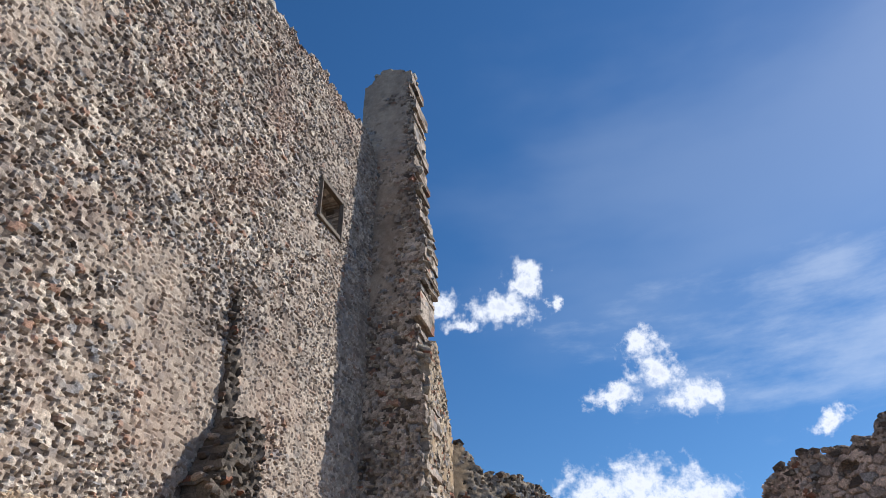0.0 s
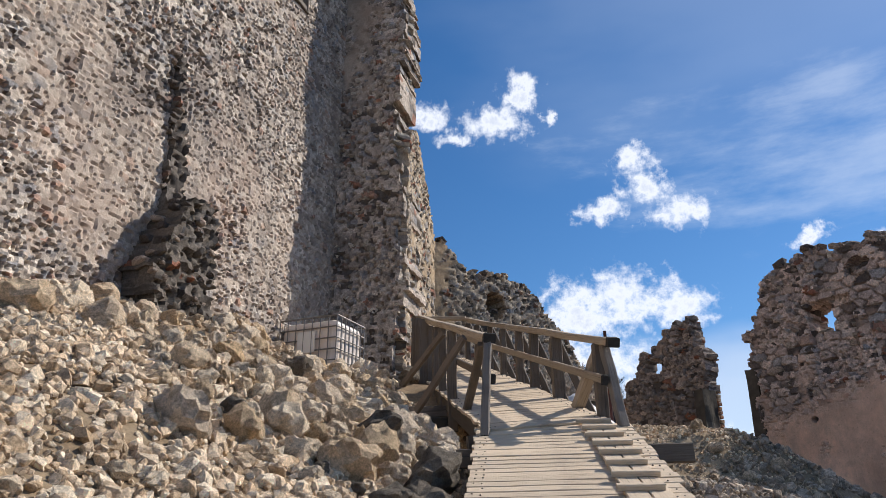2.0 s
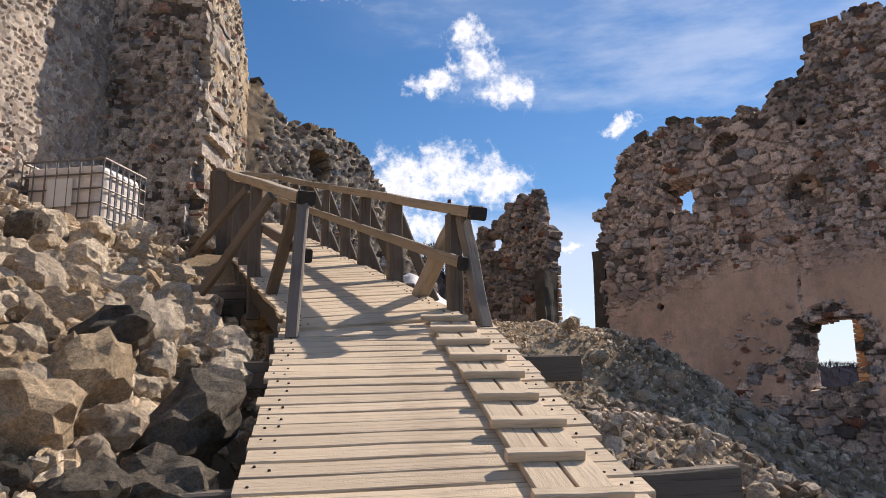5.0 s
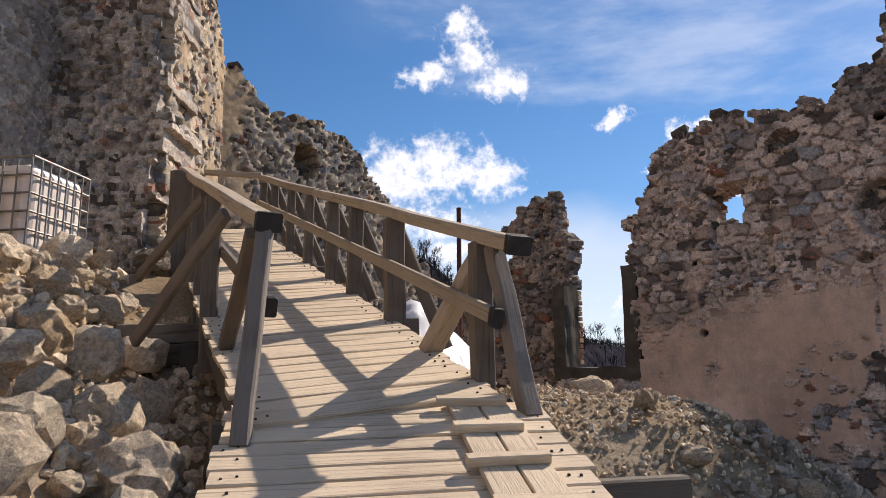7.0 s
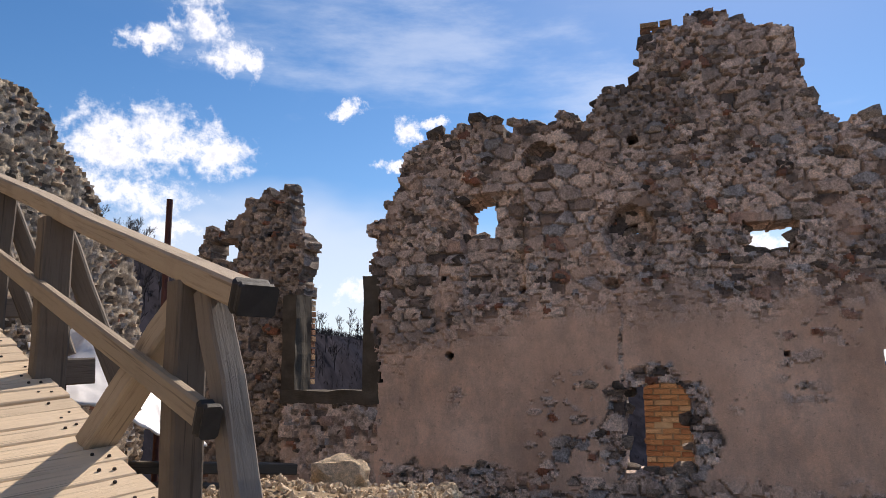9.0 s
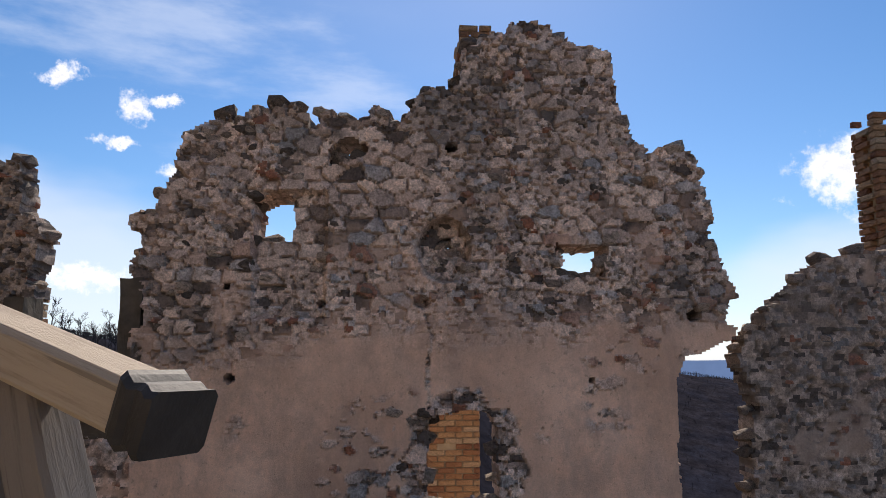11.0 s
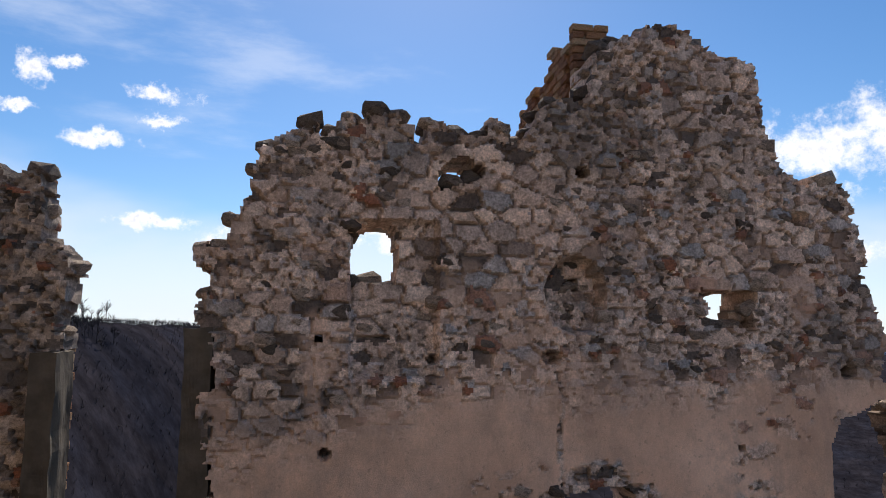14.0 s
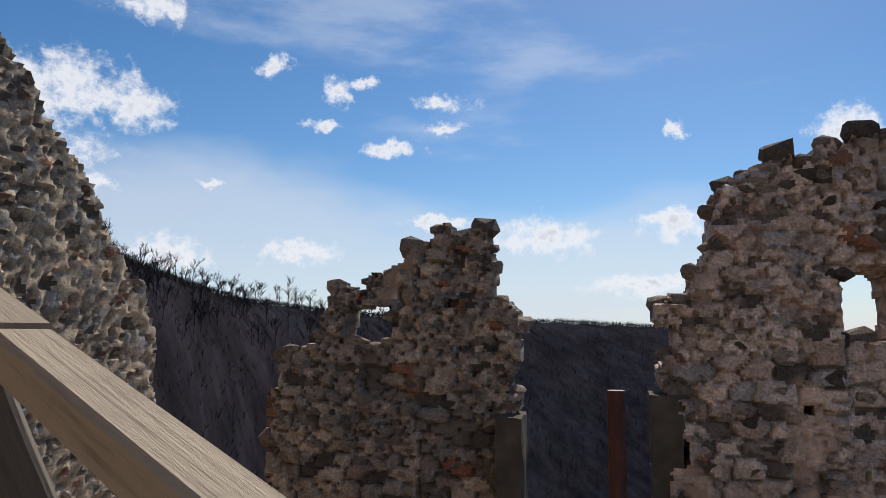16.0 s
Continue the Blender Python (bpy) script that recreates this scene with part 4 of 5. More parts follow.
def lay_planks(parent, starts, ends, pitch, r):
    """Planks across a sloping deck from the line of left ends to that of right ends."""
    n = 0
    length = (starts[1] - starts[0]).length
    count = int(length / pitch)
    for i in range(count):
        a = starts[0].lerp(starts[1], (i + 0.5) / count)
        b = ends[0].lerp(ends[1], (i + 0.5) / count)
        across = (b - a).normalized()
        a = a - across * r.uniform(0.0, 0.035)
        b = b + across * r.uniform(0.0, 0.045)
        m = along(a, b, 0)
        uphill = (starts[1] - starts[0]).normalized()
        x = (b - a).normalized()
        z = x.cross(uphill).normalized()
        y = z.cross(x)
        m = Matrix.Translation(a - z * 0.017) @ Matrix((x, y, z)).transposed().to_4x4() @ pose(0, 0, r.uniform(-0.003, 0.003), r.uniform(-0.6, 0.6), 0, r.uniform(-0.35, 0.35))
        plank = share("plank", r.choice(PLANKS), parent, m @ Matrix.Diagonal(((b - a).length, pitch * r.uniform(0.9, 0.955) / 0.128, 1, 1)))
        for t in (0.05, 0.11, (b - a).length - 0.11, (b - a).length - 0.06):
            if r.random() < 0.75:
                share("nail", NAIL, plank, plank.matrix_basis.inverted() @ m @ Matrix.Translation((t, r.uniform(-0.035, 0.035), 0.019)))
        n += 1
    return n


def cap_on(rail, cap):
    """Makes a cap a piece of its rail."""
    local = rail.matrix_basis.inverted() @ cap.matrix_basis
    cap.parent = rail
    cap.matrix_basis = local
    return cap


def build_ramp():
    r = random.Random(5)
    lower = empty("lower_ramp", "lower flight of a sloping wooden plank ramp on log bearers", "ramp")
    a0, a1 = low_edges(LOW_START)
    b0, b1 = low_edges(LOW_END)
    P = lambda x, y, dz=0.0: Vector((x, y, deck_z(x, y) + dz))
    lay_planks(lower, (P(a0, LOW_START), P(b0, LOW_END)), (P(a1, LOW_START), P(b1, LOW_END)), 0.141, r)
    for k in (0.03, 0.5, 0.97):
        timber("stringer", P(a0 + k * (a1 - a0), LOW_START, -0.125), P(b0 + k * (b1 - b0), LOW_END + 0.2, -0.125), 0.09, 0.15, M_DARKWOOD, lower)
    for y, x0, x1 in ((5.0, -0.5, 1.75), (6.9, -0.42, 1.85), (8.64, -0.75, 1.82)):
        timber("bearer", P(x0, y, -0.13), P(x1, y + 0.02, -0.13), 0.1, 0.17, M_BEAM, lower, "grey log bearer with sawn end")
    upper = empty("upper_ramp", "upper flight of the wooden plank ramp on a timber trestle", "ramp")
    d = Vector((-0.232, 0.973, 0))
    left0, right0 = Vector((-0.06, 9.18, 0)), Vector((1.22, 9.5, 0))

    def at(base, s, dz=0.0):
        p = base + d * s
        p.z = deck_z(p.x, p.y) + dz
        return p

    lay_planks(upper, (at(left0, 0, 0.035), at(left0, 8.4, 0.035)), (at(right0, 0, 0.035), at(right0, 8.4, 0.035)), 0.148, r)
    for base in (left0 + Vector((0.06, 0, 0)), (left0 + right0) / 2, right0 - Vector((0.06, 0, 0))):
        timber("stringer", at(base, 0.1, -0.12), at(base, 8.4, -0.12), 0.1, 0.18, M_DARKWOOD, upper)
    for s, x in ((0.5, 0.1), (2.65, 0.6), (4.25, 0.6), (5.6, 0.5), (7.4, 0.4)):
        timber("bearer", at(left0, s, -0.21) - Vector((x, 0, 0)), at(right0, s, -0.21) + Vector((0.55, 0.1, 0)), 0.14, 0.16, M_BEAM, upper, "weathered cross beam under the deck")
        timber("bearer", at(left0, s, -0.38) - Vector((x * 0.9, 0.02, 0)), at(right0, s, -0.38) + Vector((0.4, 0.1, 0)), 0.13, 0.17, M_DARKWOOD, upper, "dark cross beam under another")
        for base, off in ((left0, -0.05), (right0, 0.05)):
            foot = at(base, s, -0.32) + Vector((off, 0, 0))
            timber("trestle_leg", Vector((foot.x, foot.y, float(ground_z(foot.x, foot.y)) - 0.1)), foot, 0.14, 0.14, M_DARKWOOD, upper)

    # strip of boards with cleats for the feet
    strip = empty("cleated_walkway", "two pale boards with nailed cleats lying on the ramp", "walkway")
    for x0, x1 in ((0.885, 1.035), (1.045, 1.19)):
        p, q = P((x0 + x1) / 2, 5.2, 0.018), P((x0 + x1) / 2 + 0.03, 9.42, 0.018)
        bm = beam_bm((q - p).length, x1 - x0, 0.03, next(SEEDS), 0.005, 0.002, 10)
        board = part("board", bm, M_PLANK, strip)
        board.matrix_local = along(p, q)
    for i in range(12):
        y = 9.36 - 0.355 * i
        w = r.uniform(-0.02, 0.02)
        cleat = part("cleat", beam_bm(0.33 + r.uniform(-0.02, 0.03), 0.062, 0.042, next(SEEDS), 0.006, 0.002), M_PLANK, strip)
        p = P(0.868 + w, y, 0.055)
        q = P(1.2 + w, y + r.uniform(-0.03, 0.01), 0.055)
        cleat.matrix_local = along(p, q) @ pose(0, 0, 0, math.degrees(SLOPE))

    # right-hand railing
    rail = empty("railing", "weathered timber railing with a top rail, middle rail and posts", "railing", "ramp railings")
    rd = d

    def rp(s, dz, off=0.0):
        p = Vector((1.2, 9.7, 0)) + rd * s + Vector((0.973, 0.232, 0)) * off
        p.z = deck_z(p.x, p.y) + dz
        return p

    first = timber("top_rail", rp(-0.42, 0.865), rp(4.12, 0.89), 0.12, 0.085, M_SAWN, rail, "long sun-bleached top rail", warp=0.008)
    timber("top_rail", rp(4.132, 0.888), rp(7.95, 0.91), 0.12, 0.085, M_SAWN, rail, "sun-bleached top rail butted to the next", warp=0.008)
    cap_on(first, timber("rail_end", rp(-0.425, 0.865), rp(-0.35, 0.865), 0.134, 0.1, M_TAR, rail, "black tarred rail end"))
    second = timber("middle_rail", rp(-0.25, 0.46, -0.075), rp(7.8, 0.51, -0.075), 0.05, 0.09, M_SAWN, rail)
    cap_on(second, timber("rail_end", rp(-0.29, 0.459, -0.075), rp(-0.22, 0.46, -0.075), 0.064, 0.104, M_TAR, rail, "black tarred rail end"))
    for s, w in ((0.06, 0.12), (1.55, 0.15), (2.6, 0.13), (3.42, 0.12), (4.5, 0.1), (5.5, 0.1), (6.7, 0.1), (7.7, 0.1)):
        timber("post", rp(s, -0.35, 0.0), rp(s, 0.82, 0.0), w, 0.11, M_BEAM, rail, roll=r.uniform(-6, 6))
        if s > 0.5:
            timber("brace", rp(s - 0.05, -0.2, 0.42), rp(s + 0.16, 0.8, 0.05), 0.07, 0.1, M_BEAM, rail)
    timber("brace", rp(-0.43, -0.02, 0.03), rp(-0.06, 0.82, 0.02), 0.095, 0.10, M_GREYLOG, rail, "rough grey split brace at the rail's end")
    timber("brace", rp(0.72, 0.02, -0.05), rp(0.14, 0.7, 0.03), 0.13, 0.1, M_SAWN, rail)

    # left-hand railing
    lrail = empty("railing", "shorter weathered timber railing with slanting braces and boards", "railing", "ramp railings")

    def lp(s, dz, off=0.0):
        p = Vector((-0.1, 9.1, 0)) + rd * s + Vector((-0.973, -0.232, 0)) * off
        p.z = deck_z(p.x, p.y) + dz
        return p

    third = timber("top_rail", lp(0.34, 0.952, -0.165), lp(5.6, 1.08, -0.05), 0.118, 0.085, M_SAWN, lrail, "sun-bleached top rail", warp=0.012)
    cap_on(third, timber("rail_end", lp(0.335, 0.952, -0.165), lp(0.40, 0.953, -0.164), 0.134, 0.1, M_TAR, lrail, "black tarred rail end"))
    timber("post", lp(-0.04, -0.03, -0.02), lp(0.42, 0.93, -0.16), 0.085, 0.095, M_GREYLOG, lrail, "grey leaning front post")
    timber("brace", lp(1.46, -0.02, -0.11), lp(0.55, 0.88, -0.13), 0.09, 0.08, M_BEAM, lrail)
    fourth = timber("middle_rail", lp(0.42, 0.5, -0.2), lp(3.2, 0.54, -0.16), 0.05, 0.09, M_BEAM, lrail)
    cap_on(fourth, timber("rail_end", lp(0.36, 0.499, -0.2), lp(0.44, 0.5, -0.2), 0.064, 0.104, M_TAR, lrail, "black tarred rail end"))
    for s, w in ((2.35, 0.13), (3.2, 0.11), (3.85, 0.11), (4.5, 0.1), (5.2, 0.1)):
        timber("post", lp(s, -0.4, -0.1), lp(s, 0.95, -0.09), w, 0.11, M_BEAM, lrail, roll=r.uniform(-6, 6))
    for s, s2, o in ((2.06, 1.2, 0.42), (4.2, 2.8, 0.45)):
        timber("brace", lp(s, -0.05, o), lp(s2, 0.93, -0.05), 0.055, 0.1, M_BEAM, lrail, "long slanting outer brace")
    for k in range(7):
        timber("board", lp(4.5 + 0.19 * k, -0.3, 0.02), lp(4.5 + 0.19 * k, 1.04 + 0.05 * r.random(), 0.02), 0.03, 0.16, M_BEAM, lrail, roll=90)
    # crossing rail at the head of the ramp
    head = empty("railing", "crossing timber rail at the head of the ramp", "railing", "ramp railings")
    timber("top_rail", rp(7.95, 0.95), rp(8.6, 1.0, -1.6), 0.1, 0.08, M_SAWN, head)
    timber("post", rp(8.2, -0.3, -0.6), rp(8.2, 0.92, -0.6), 0.1, 0.1, M_SAWN, head)
    timber("middle_rail", rp(7.9, 0.5, -0.03), rp(8.55, 0.5, -1.6), 0.05, 0.08, M_BEAM, head)


build_ramp()


# ---------- water tank ----------
def build_tank():
    corner = Vector((-2.64, 13.47, 4.12))
    u = Vector((-0.945, 0.33, 0)).normalized()
    v = Vector((0.33, 0.945, 0)).normalized()
    m = Matrix.Translation(corner) @ Matrix((u, v, Vector((0, 0, 1)))).transposed().to_4x4()
    tank = empty("tank_container", "white plastic liquid tank in a steel tube cage on a pallet", "tank", m=m)
    W, D, H = 1.16, 0.92, 1.16
    body = part("tank", box_bm(0.03, W - 0.03, 0.03, D - 0.03, 0.17, H - 0.05, 0.09), M_TANK, tank, "yellowed white polythene tank")
    part("label_plate", box_bm(0.42, 0.78, -0.012, -0.006, 0.55, 0.92), M_SHEETLABEL, body, "blank white plate")
    part("label_spot", box_bm(0.6, 0.7, -0.016, -0.008, 0.36, 0.45, 0.006), M_REDSPOT, body, "small orange-red sticker")
    for x in (0.0, 0.5, 1.0):
        part("pallet_runner", box_bm(0.02, W - 0.02, 0.02 + x * (D - 0.14), 0.12 + x * (D - 0.14), 0.0, 0.1, 0.008), M_BLACKPLASTIC, tank)
    part("pallet_deck", box_bm(0.0, W, 0.0, D, 0.1, 0.15, 0.01), M_BLACKPLASTIC, tank)
    cage = part("cage", tube_bm([(0, 0, H), (W, 0, H), (W, D, H), (0, D, H), (0, 0, H)], 0.016, 8), M_CAGE, tank, "steel tube cage")
    for k in range(5):
        z = 0.2 + k * (H - 0.2) / 5
        loop = [(0, 0, z), (W, 0, z), (W, D, z), (0, D, z), (0, 0, z)]
        part("cage_ring", tube_bm(loop, 0.012, 6), M_CAGE, cage)
    for i in range(8):
        x = W * i / 7
        for y in (-0.006, D + 0.006):
            part("cage_bar", tube_bm([(x, y, 0.12), (x, y, H)], 0.01, 6), M_CAGE, cage)
    for i in range(1, 7):
        y = D * i / 7
        for x in (-0.006, W + 0.006):
            part("cage_bar", tube_bm([(x, y, 0.12), (x, y, H)], 0.01, 6), M_CAGE, cage)


build_tank()


# ---------- broken window between the walls ----------
def wall_point(u, z, depth=0.0):
    p = WALL_FOOT + WALL_WAY * u + WALL_BACK * depth
    return Vector((p.x, p.y, z))


def build_window():
    turn = Matrix((WALL_WAY, WALL_BACK, Vector((0, 0, 1)))).transposed().to_4x4()
    w = tagged(new("window_1"), "broken window opening with a worn concrete frame", "window", kind="structure")
    for name, u0, u1, z0, z1 in (("jamb", -1.35, -1.15, 3.2, 4.46), ("jamb", -0.18, 0.05, 3.2, 4.66), ("sill", -1.36, 0.05, 3.03, 3.2)):
        bm = box_bm(u0, u1, -0.04, 0.38, z0, z1)
        bmesh.ops.subdivide_edges(bm, edges=bm.edges[:], cuts=7, use_grid_fill=True)
        for vert in bm.verts:
            vert.co += 0.022 * noise.noise_vector(vert.co * 6)
        ob = part(name, bm, M_CONCRETE, w)
        ob.matrix_local = Matrix.Translation(WALL_FOOT) @ turn
    # red brick reveal of the fragment beside it
    for i in range(15):
        for j in range(2):
            p = wall_point(-1.335 + 0.02 * rng.random(), 3.3 + 0.085 * i, 0.46 + 0.13 * j)
            share("brick", BRICK, w, Matrix.Translation(p) @ turn @ pose(0, 0, 0, rng.uniform(-4, 4), rng.uniform(-4, 4), rng.uniform(-8, 8)) @ Matrix.Diagonal((0.2, 0.12, 0.068, 1)))


def build_fragment_bricks(parent):
    turn = Matrix((WALL_WAY, WALL_BACK, Vector((0, 0, 1)))).transposed().to_4x4()
    for i in range(13):
        for j in range(2):
            p = wall_point(-3.36 + 0.05 * rng.random(), 3.55 + 0.085 * i, 0.36 + 0.14 * j)
            share("brick", BRICK, parent, Matrix.Translation(p) @ turn @ pose(0, 0, 0, rng.uniform(-6, 6), rng.uniform(-6, 6), rng.uniform(-12, 12)) @ Matrix.Diagonal((0.2, 0.12, 0.068, 1)))


BRICK = bpy.data.meshes.new("brick")
_bm = box_bm(-0.5, 0.5, -0.5, 0.5, -0.5, 0.5, 0.05)
_bm.to_mesh(BRICK)
_bm.free()
BRICK.materials.append(M_BRICK)
build_window()
build_fragment_bricks(pillar_wall)


def build_niche():
    turn = Matrix.Translation(TOWER_FOOT) @ Matrix((TOWER_WAY, TOWER_BACK, Vector((0, 0, 1)))).transposed().to_4x4()
    w = tagged(new("window_2"), "square niche in the tower wall with a timber frame", "window", kind="structure")
    for p, q in (((9.26, 0, 12.1), (9.26, 0, 13.26)), ((10.32, 0, 12.1), (10.32, 0, 13.26)), ((9.2, 0, 12.12), (10.4, 0, 12.12)), ((9.2, 0, 13.22), (10.4, 0, 13.22))):
        timber("frame", turn @ Vector((p[0], -0.06, p[2])), turn @ Vector((q[0], -0.06, q[2])), 0.12, 0.12, M_BEAM, w)


build_niche()


def brick_block(name, label, u0, u1, z0, z1, d0, d1, mat_core=M_MORTAR):
    """A stub of brick masonry behind the great wall, every brick of its near face and ends laid singly."""
    turn = Matrix((WALL_WAY, WALL_BACK, Vector((0, 0, 1)))).transposed().to_4x4()
    ob = part(name, box_bm(u0 + 0.06, u1 - 0.06, d0 + 0.03, d1 - 0.03, z0, z1 - 0.17), mat_core, None)
    ob.matrix_world = Matrix.Translation(WALL_FOOT) @ turn
    tagged(ob, label, "wall", kind="structure")
    rows = int((z1 - z0) / 0.08)
    for i in range(rows):
        z = z0 + 0.08 * (i + 0.5)
        u = u0 - 0.1 * (i % 2)
        worn = 0.45 if i > rows - 3 else 0.03
        while u < u1:
            a, b = max(u, u0), min(u + 0.235, u1)
            if b - a > 0.05 and rng.random() > worn:
                share("brick", BRICK, ob, Matrix.Translation(((a + b) / 2, d0 + 0.055 + rng.uniform(-0.008, 0.008), z)) @ pose(0, 0, 0, rng.uniform(-1, 1), rng.uniform(-1, 1), rng.uniform(-2, 2)) @ Matrix.Diagonal((b - a - 0.012, 0.12, 0.067, 1)))
            u += 0.245
        for side in (u0 + 0.05, u1 - 0.05):
            v = d0 + 0.125 + 0.1 * (i % 2)
            while v < d1 - 0.04:
                c = min(v + 0.235, d1)
                if rng.random() < worn:
                    v += 0.245
                    continue
                side += rng.uniform(-0.012, 0.012)
                share("brick", BRICK, ob, Matrix.Translation((side, (v + c) / 2, z)) @ pose(0, 0, 0, 0, 0, rng.uniform(-2, 2)) @ Matrix.Diagonal((0.115, c - v - 0.012, 0.067, 1)))
                v += 0.245
    return ob


brick_block("wall_brick_stub", "pale orange brick stub seen through the doorway, sunlight put in its colour", 3.09, 3.82, 0.6, 3.6, 2.65, 3.1)
brick_block("wall_brick_cap", "weathered red brick quoin on the wall's highest part", 3.4, 3.8, 6.3, 7.86, 0.5, 1.5)
brick_block("wall_brick_return", "lower weathered brick return behind the wall's highest part", 3.38, 3.8, 6.3, 7.6, 1.51, 2.5)


def cross_wall():
    """Plain cross wall that carries the brick return behind the great wall."""
    turn = Matrix((WALL_WAY, WALL_BACK, Vector((0, 0, 1)))).transposed().to_4x4()
    ob = part("wall_cross", box_bm(3.43, 3.79, 0.68, 2.45, 3.62, 6.295, 0.02), M_MORTAR, None)
    ob.matrix_world = Matrix.Translation(WALL_FOOT) @ turn
    tagged(ob, "plain mortared cross wall behind the great wall", "wall", kind="structure")


cross_wall()
brick_block("wall_brick_tower", "far brick tower fragment above the dark wall", 8.3, 9.6, 4.9, 6.75, 0.31, 0.75)


# ---------- poles, sheet and boards beside the ramp ----------
def build_pole():
    p = Vector((1.84, 13.6, 0))
    z0 = float(ground_z(p.x, p.y)) - 0.2
    pole = part("steel_pole", tube_bm([(p.x, p.y, z0), (p.x, p.y, 4.94)], 0.027, 12), M_RUST, None)
    tagged(pole, "dark red rusty steel pole standing upright", "pole")


build_pole()


def build_sheet():
    xs, ys = np.linspace(0.85, 1.9, 46), np.linspace(12.2, 13.7, 46)
    X, Y = np.meshgrid(xs, ys)
    Z = 3.1 + 0.28 * (Y - 12.2) + 0.45 * np.exp(-((X - 1.3) ** 2 / 0.2 + (Y - 13.0) ** 2 / 0.5)) - 0.25 * (X - 1.2) + 0.16 * (fnoise(X * 4, Y * 4, 2) - 0.5)
    n = len(xs)
    verts = np.stack([X, Y, Z], -1).reshape(-1, 3).tolist()
    faces = [(j * n + i, j * n + i + 1, (j + 1) * n + i + 1, (j + 1) * n + i) for j in range(n - 1) for i in range(n - 1)]
    ob = mesh_object("plastic_sheet", verts, faces, M_TARP, smooth=True)
    mod = ob.modifiers.new("thick", "SOLIDIFY")
    mod.thickness = 0.012
    tagged(ob, "crumpled white plastic sheet over rubble beside the ramp", "sheet")
    r = random.Random(9)
    for k in range(7):
        y = 11.7 + 0.16 * k
        b = part("spare_beam", beam_bm(1.5, 0.12, 0.08, 700 + k), M_DARKWOOD, None)
        z = 2.1 + 0.12 * k
        b.matrix_world = along((1.15 + 0.05 * r.random(), y, z), (2.5, y + 0.25 * r.uniform(-1, 1), z - 0.1))
        tagged(b, "dark spare timber stacked beside the ramp", "beam", "spare beams")


build_sheet()


# ---------- boulders and gravel ----------
ROCKS = [rock_mesh("boulder", 11 + i, M_ROCK) for i in range(12)]
DARK_ROCKS = [rock_mesh("dark_boulder", 41 + i, M_DARKROCK) for i in range(4)]


def place_rock(x, y, s, dark=False, sink=0.25, r=rng, group="boulders on the slope"):
    me = r.choice(DARK_ROCKS if dark else ROCKS)
    s *= 0.8
    z = float(ground_z(x, y))
    ob = new("boulder", me)
    ob.matrix_world = Matrix.Translation((x, y, z + s * (0.42 - sink))) @ pose(0, 0, 0, r.uniform(0, 360), r.uniform(-35, 35), r.uniform(0, 360)) @ Matrix.Diagonal((s * r.uniform(0.9, 1.25), s * r.uniform(0.85, 1.1), s * r.uniform(0.7, 0.95), 1))
    big = "large" if s > 0.45 else "small"
    tagged(ob, f"{big} blackened limestone boulder lying in the rubble" if dark else f"{big} pale ochre limestone boulder lying on the rubble slope", "boulder", group)


def scatter_rocks():
    r = random.Random(21)
    taken = []

    def put(x, y, s, dark=False, gap=0.42):
        if any((x - a) ** 2 + (y - b) ** 2 < (gap * (s + t)) ** 2 for a, b, t in taken):
            return False
        taken.append((x, y, s))
        place_rock(x, y, s, dark, 0.1, r)
        return True

    # the great ones beside the ramp
    for x, y, s, dark in ((-0.5, 7.6, 0.55, True), (-0.97, 8.05, 0.42, True), (-0.5, 7.0, 0.36, True), (-1.0, 6.95, 0.48, False), (-1.5, 7.05, 0.36, False), (-0.62, 6.3, 0.34, False), (-0.9, 7.5, 0.38, False),
                          (-0.5, 8.9, 0.38, False), (-0.45, 8.2, 0.3, False), (-1.9, 10.6, 0.45, False), (-1.5, 10.1, 0.42, False), (-2.2, 11.9, 0.42, False), (-0.9, 8.5, 0.4, False), (-0.74, 9.46, 0.36, False), (-0.83, 10.84, 0.36, False), (-0.56, 10.88, 0.3, False), (-0.57, 11.77, 0.34, False), (-1.06, 11.57, 0.4, False), (-1.28, 11.1, 0.4, False), (-0.93, 12.31, 0.34, False), (-1.42, 11.93, 0.34, False)):
        put(x, y, s, dark)
    tries = 0
    while len(taken) < 285 and tries < 9000:
        tries += 1
        y = r.uniform(5.2, 13.0)
        x = -0.35 - abs(r.gauss(0, 1.35))
        wall_x = -7.78 + 0.281 * y
        if x < wall_x + 0.3 or (y > 12.6 and x > -3.6) or (y > 9.4 and x > -1.35):
            continue
        # open gravel low on the slope, boulders in a band above
        if y < 6.5 + 0.45 * max(0.0, -x - 0.7) + r.uniform(-0.3, 0.3) and r.random() > 0.004:
            continue
        put(x, y, r.choice((0.16, 0.2, 0.24, 0.28, 0.33, 0.4)) * r.uniform(0.85, 1.15), r.random() < 0.03)
    for _ in range(16):
        put(r.uniform(-3.2, -1.15), r.uniform(12.15, 13.3), r.uniform(0.2, 0.42), r.random() < 0.4, 0.36)
    for _ in range(26):
        x, y = r.uniform(1.55, 3.8), r.uniform(6.5, 10.9)
        put(x, y, r.uniform(0.08, 0.2) * (1.6 if r.random() < 0.12 else 1.0), False)
    for _ in range(12):
        y = r.uniform(15.6, 17.8)
        put(r.uniform(-1.0, 0.2) - 1.6, y, r.uniform(0.15, 0.35))


scatter_rocks()


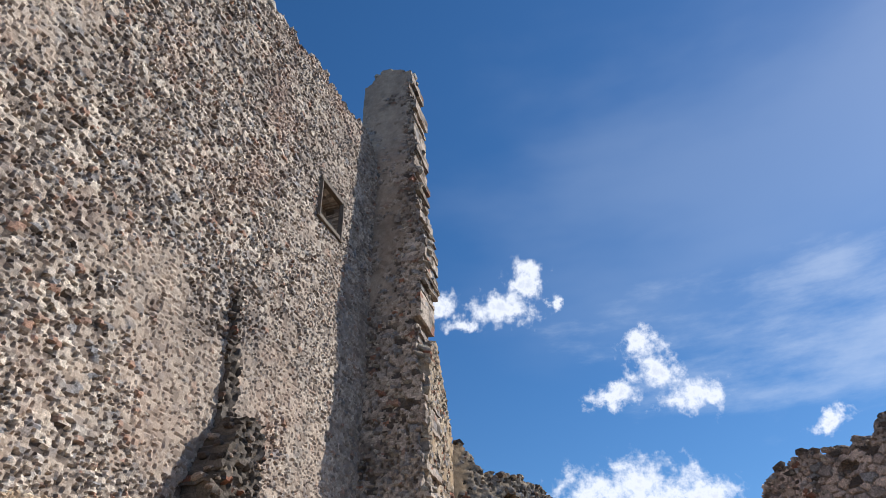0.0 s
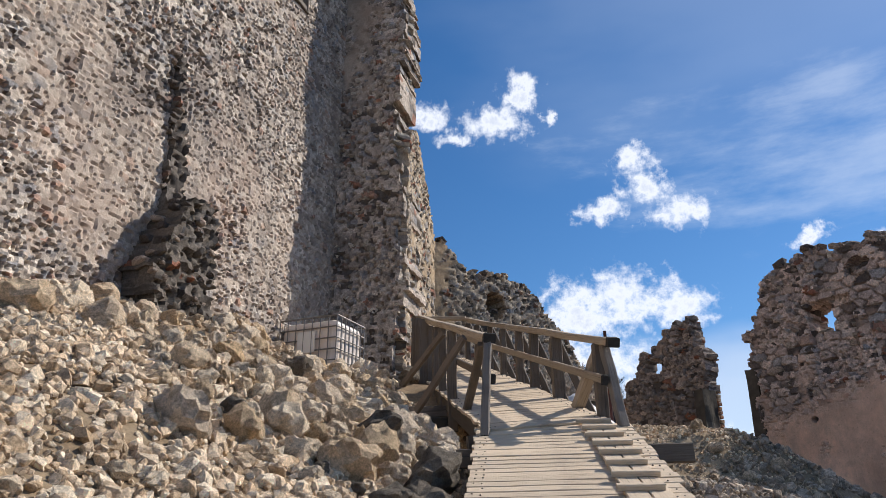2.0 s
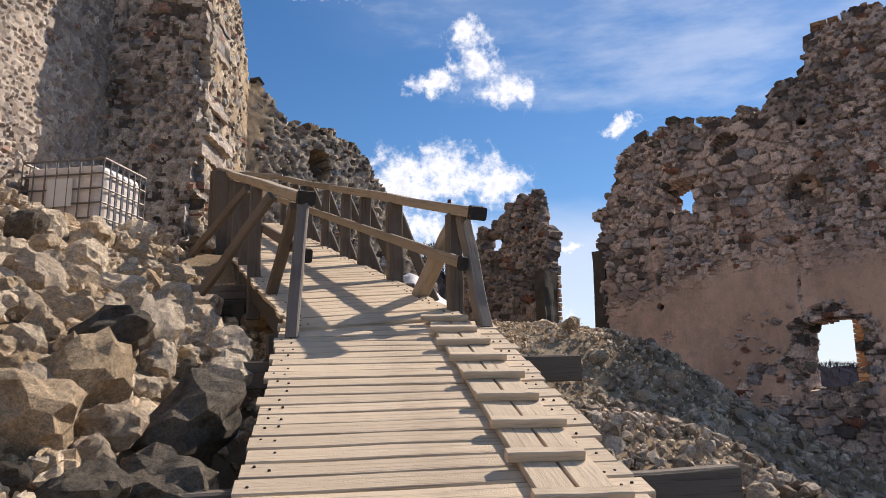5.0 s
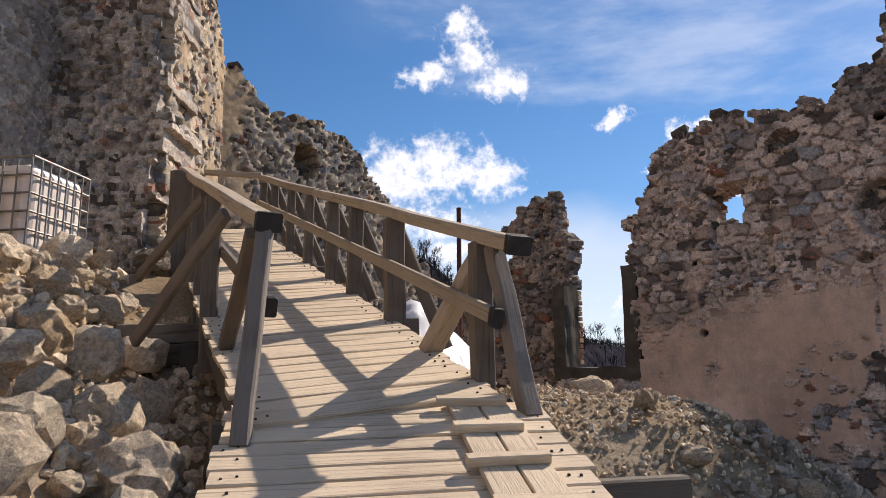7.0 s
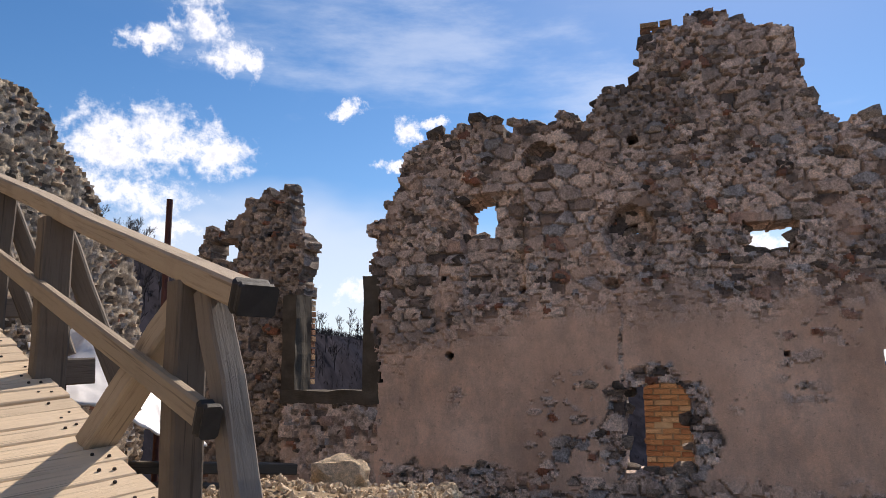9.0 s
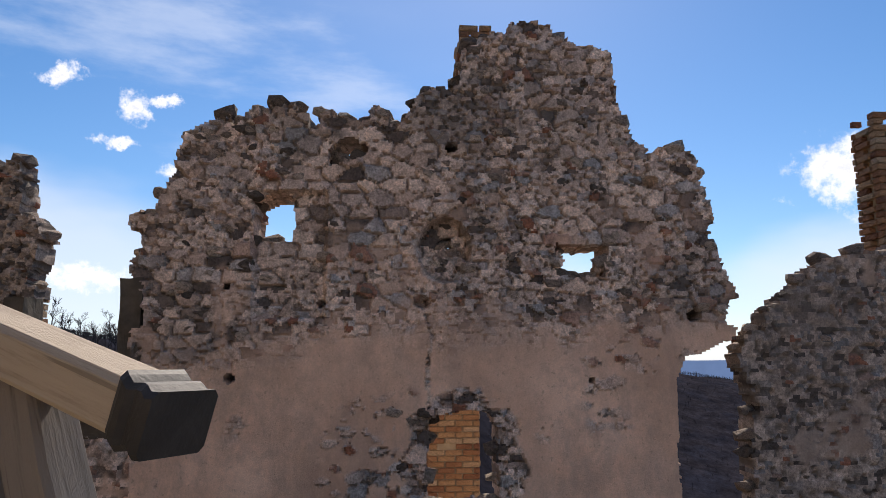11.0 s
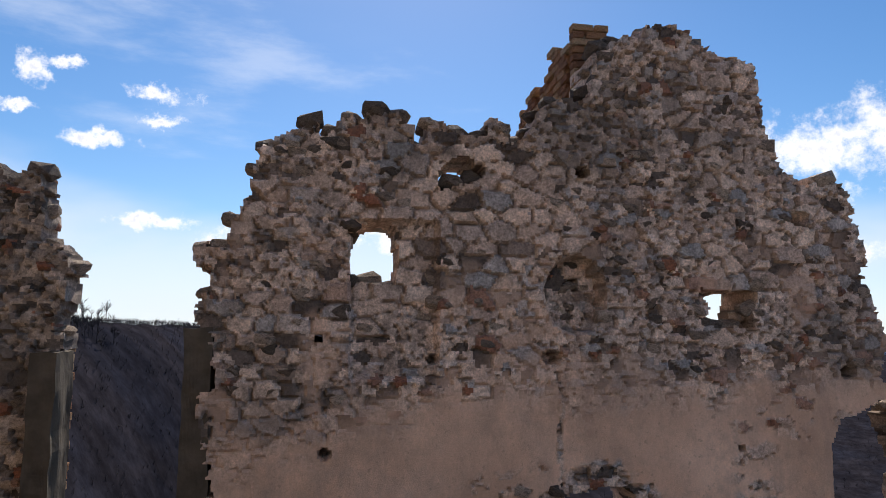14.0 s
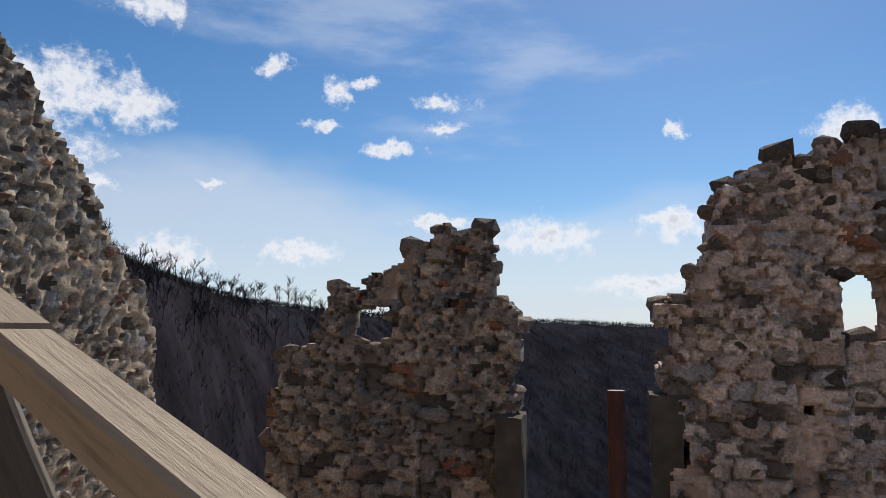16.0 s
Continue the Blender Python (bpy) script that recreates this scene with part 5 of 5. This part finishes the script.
def gravel(name, label, count, area, size, mat, seed, keep=None):
    g = np.random.default_rng(seed)
    base = []
    for k in range(6):
        me = hull_stone("pebble", 900 + seed * 10 + k, mat, 14)
        v = np.array([p.co[:] for p in me.vertices])
        base.append((v, [tuple(p.vertices) for p in me.polygons]))
        bpy.data.meshes.remove(me)
    verts, faces, total = [], [], 0
    x = g.uniform(area[0], area[1], count)
    y = g.uniform(area[2], area[3], count)
    if keep is not None:
        ok = keep(x, y)
        x, y = x[ok], y[ok]
    z = ground_z(x, y)
    s = size[0] * (size[1] / size[0]) ** (g.random(len(x)) ** 1.6)
    for i in range(len(x)):
        v, f = base[i % 6]
        e = Euler(g.uniform(0, 6.28, 3)).to_matrix()
        p = (v * (s[i] * g.uniform(0.75, 1.3, 3))) @ np.array(e)
        verts.append(p + (x[i], y[i], z[i] + s[i] * 0.16))
        faces += [tuple(q + total for q in poly) for poly in f]
        total += len(v)
    ob = mesh_object(name, np.concatenate(verts).tolist(), faces, mat)
    return tagged(ob, label, "gravel", kind="stuff")


def left_side(x, y):
    return (x < -0.2) & (x > -7.6 + 0.281 * y)


gravel("gravel", "pale broken limestone gravel on the slope", 23000, (-5.6, -0.2, 4.2, 12.6), (0.036, 0.13), M_GRAVEL, 1, lambda x, y: left_side(x, y) & ((y < 7.0 + 0.5 * np.maximum(0, -x - 0.7)) | (np.sin(x * 91.7 + y * 57.3) > 0.55)))
gravel("rubble", "broken limestone pieces between the boulders", 420, (-5, -0.25, 5.6, 12.8), (0.08, 0.2), M_GRAVEL, 3, lambda x, y: left_side(x, y) & (y > 6.3 + 0.45 * np.maximum(0, -x - 0.7)))
gravel("gravel", "fine earthy rubble heap beside the ramp", 15000, (1.4, 4.6, 7.6, 12.3), (0.012, 0.05), M_GRAVEL, 2, lambda x, y: (0.769 * x + 0.64 * y < 13.4) & (x - 1.4 < 1.2 + 0.5 * (y - 8)))
gravel("rubble", "pale broken stones at the foot of the heap", 8000, (1.45, 5.6, 5.0, 11.0), (0.03, 0.12), M_GREYGRAVEL, 4, lambda x, y: (0.769 * x + 0.64 * y < 13.4) & (x - 1.2 > 0.9 * (y - 8)))


# ---------- bare woods ----------
def tree_mesh(name, seed, height, depth=4):
    r = random.Random(seed)
    verts, faces = [], []

    def limb(p, d, length, rad, depth):
        q = p + d * length
        a = d.orthogonal().normalized()
        b = d.cross(a)
        k = len(verts)
        for c, rr in ((p, rad), (q, rad * 0.55)):
            for t in range(3):
                w = t * math.tau / 3
                verts.append(c + rr * (a * math.cos(w) + b * math.sin(w)))
        for t in range(3):
            faces.append((k + t, k + (t + 1) % 3, k + 3 + (t + 1) % 3, k + 3 + t))
        if depth:
            for _ in range(r.choice((3, 4, 4)) if depth > 1 else 4):
                f = r.uniform(0.35, 1.0)
                nd = (d + Vector((r.uniform(-1, 1), r.uniform(-1, 1), r.uniform(-0.1, 0.7))) * 0.75).normalized()
                limb(p.lerp(q, f), nd, length * r.uniform(0.45, 0.7), rad * 0.62, depth - 1)

    limb(Vector((0, 0, -0.3)), Vector((r.uniform(-0.05, 0.05), r.uniform(-0.05, 0.05), 1)).normalized(), height * 0.5, height * 0.015, depth)
    return [tuple(v) for v in verts], faces


TREES = [tree_mesh("tree", 70 + i, 9.0) for i in range(4)]


def build_trees():
    r = random.Random(3)
    meshes = []
    for v, f in TREES:
        me = bpy.data.meshes.new("bare_tree")
        me.from_pydata(v, [], f)
        me.materials.append(M_BARK)
        meshes.append(me)
    for k in range(230):
        az = r.uniform(2, 34)
        e, rr = ridge(az)
        rad = float(rr) * r.uniform(0.8, 1.0)
        x, y = rad * math.sin(radians(az)), rad * math.cos(radians(az))
        ob = new("bare_tree", r.choice(meshes))
        s = r.uniform(0.5, 1.2) * min(0.7, 0.0036 * float(rr))
        ob.matrix_world = Matrix.Translation((x, y, float(hill_z(az, rad)))) @ pose(0, 0, 0, 0, 0, r.uniform(0, 360)) @ Matrix.Diagonal((s, s, s * r.uniform(0.8, 1.1), 1))
        tagged(ob, "leafless grey tree on the wooded ridge", "tree", "trees on the ridge")
    # the woods: small bare trees past counting, on the skyline and down the slopes
    small = [tree_mesh("tree", 90 + i, 1.0, 1) for i in range(5)]
    small = [(np.array(v), np.array(f)) for v, f in small]
    g = np.random.default_rng(4)
    n = 15000
    az = g.uniform(7, 100, n)
    e, rr = ridge(az)
    rad = rr * np.where(g.random(n) < 0.55, g.uniform(0.95, 1.01, n), g.uniform(0.4, 0.96, n))
    z = hill_z(az, rad)
    h = g.uniform(3, 9, n) * np.interp(rr, [50, 500], [0.16, 0.8])
    x, y = rad * np.sin(np.radians(az)), rad * np.cos(np.radians(az))
    turn = g.uniform(0, math.tau, n)
    verts, faces, total = [], [], 0
    for i in range(n):
        v, f = small[i % 5]
        c, w = math.cos(turn[i]), math.sin(turn[i])
        spread = h[i] * 1.1
        verts.append(np.stack([x[i] + spread * (v[:, 0] * c - v[:, 1] * w), y[i] + spread * (v[:, 0] * w + v[:, 1] * c), z[i] + h[i] * v[:, 2]], 1))
        faces.append(f + total)
        total += len(v)
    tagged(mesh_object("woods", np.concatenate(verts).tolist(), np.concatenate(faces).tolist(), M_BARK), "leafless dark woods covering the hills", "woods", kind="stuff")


build_trees()
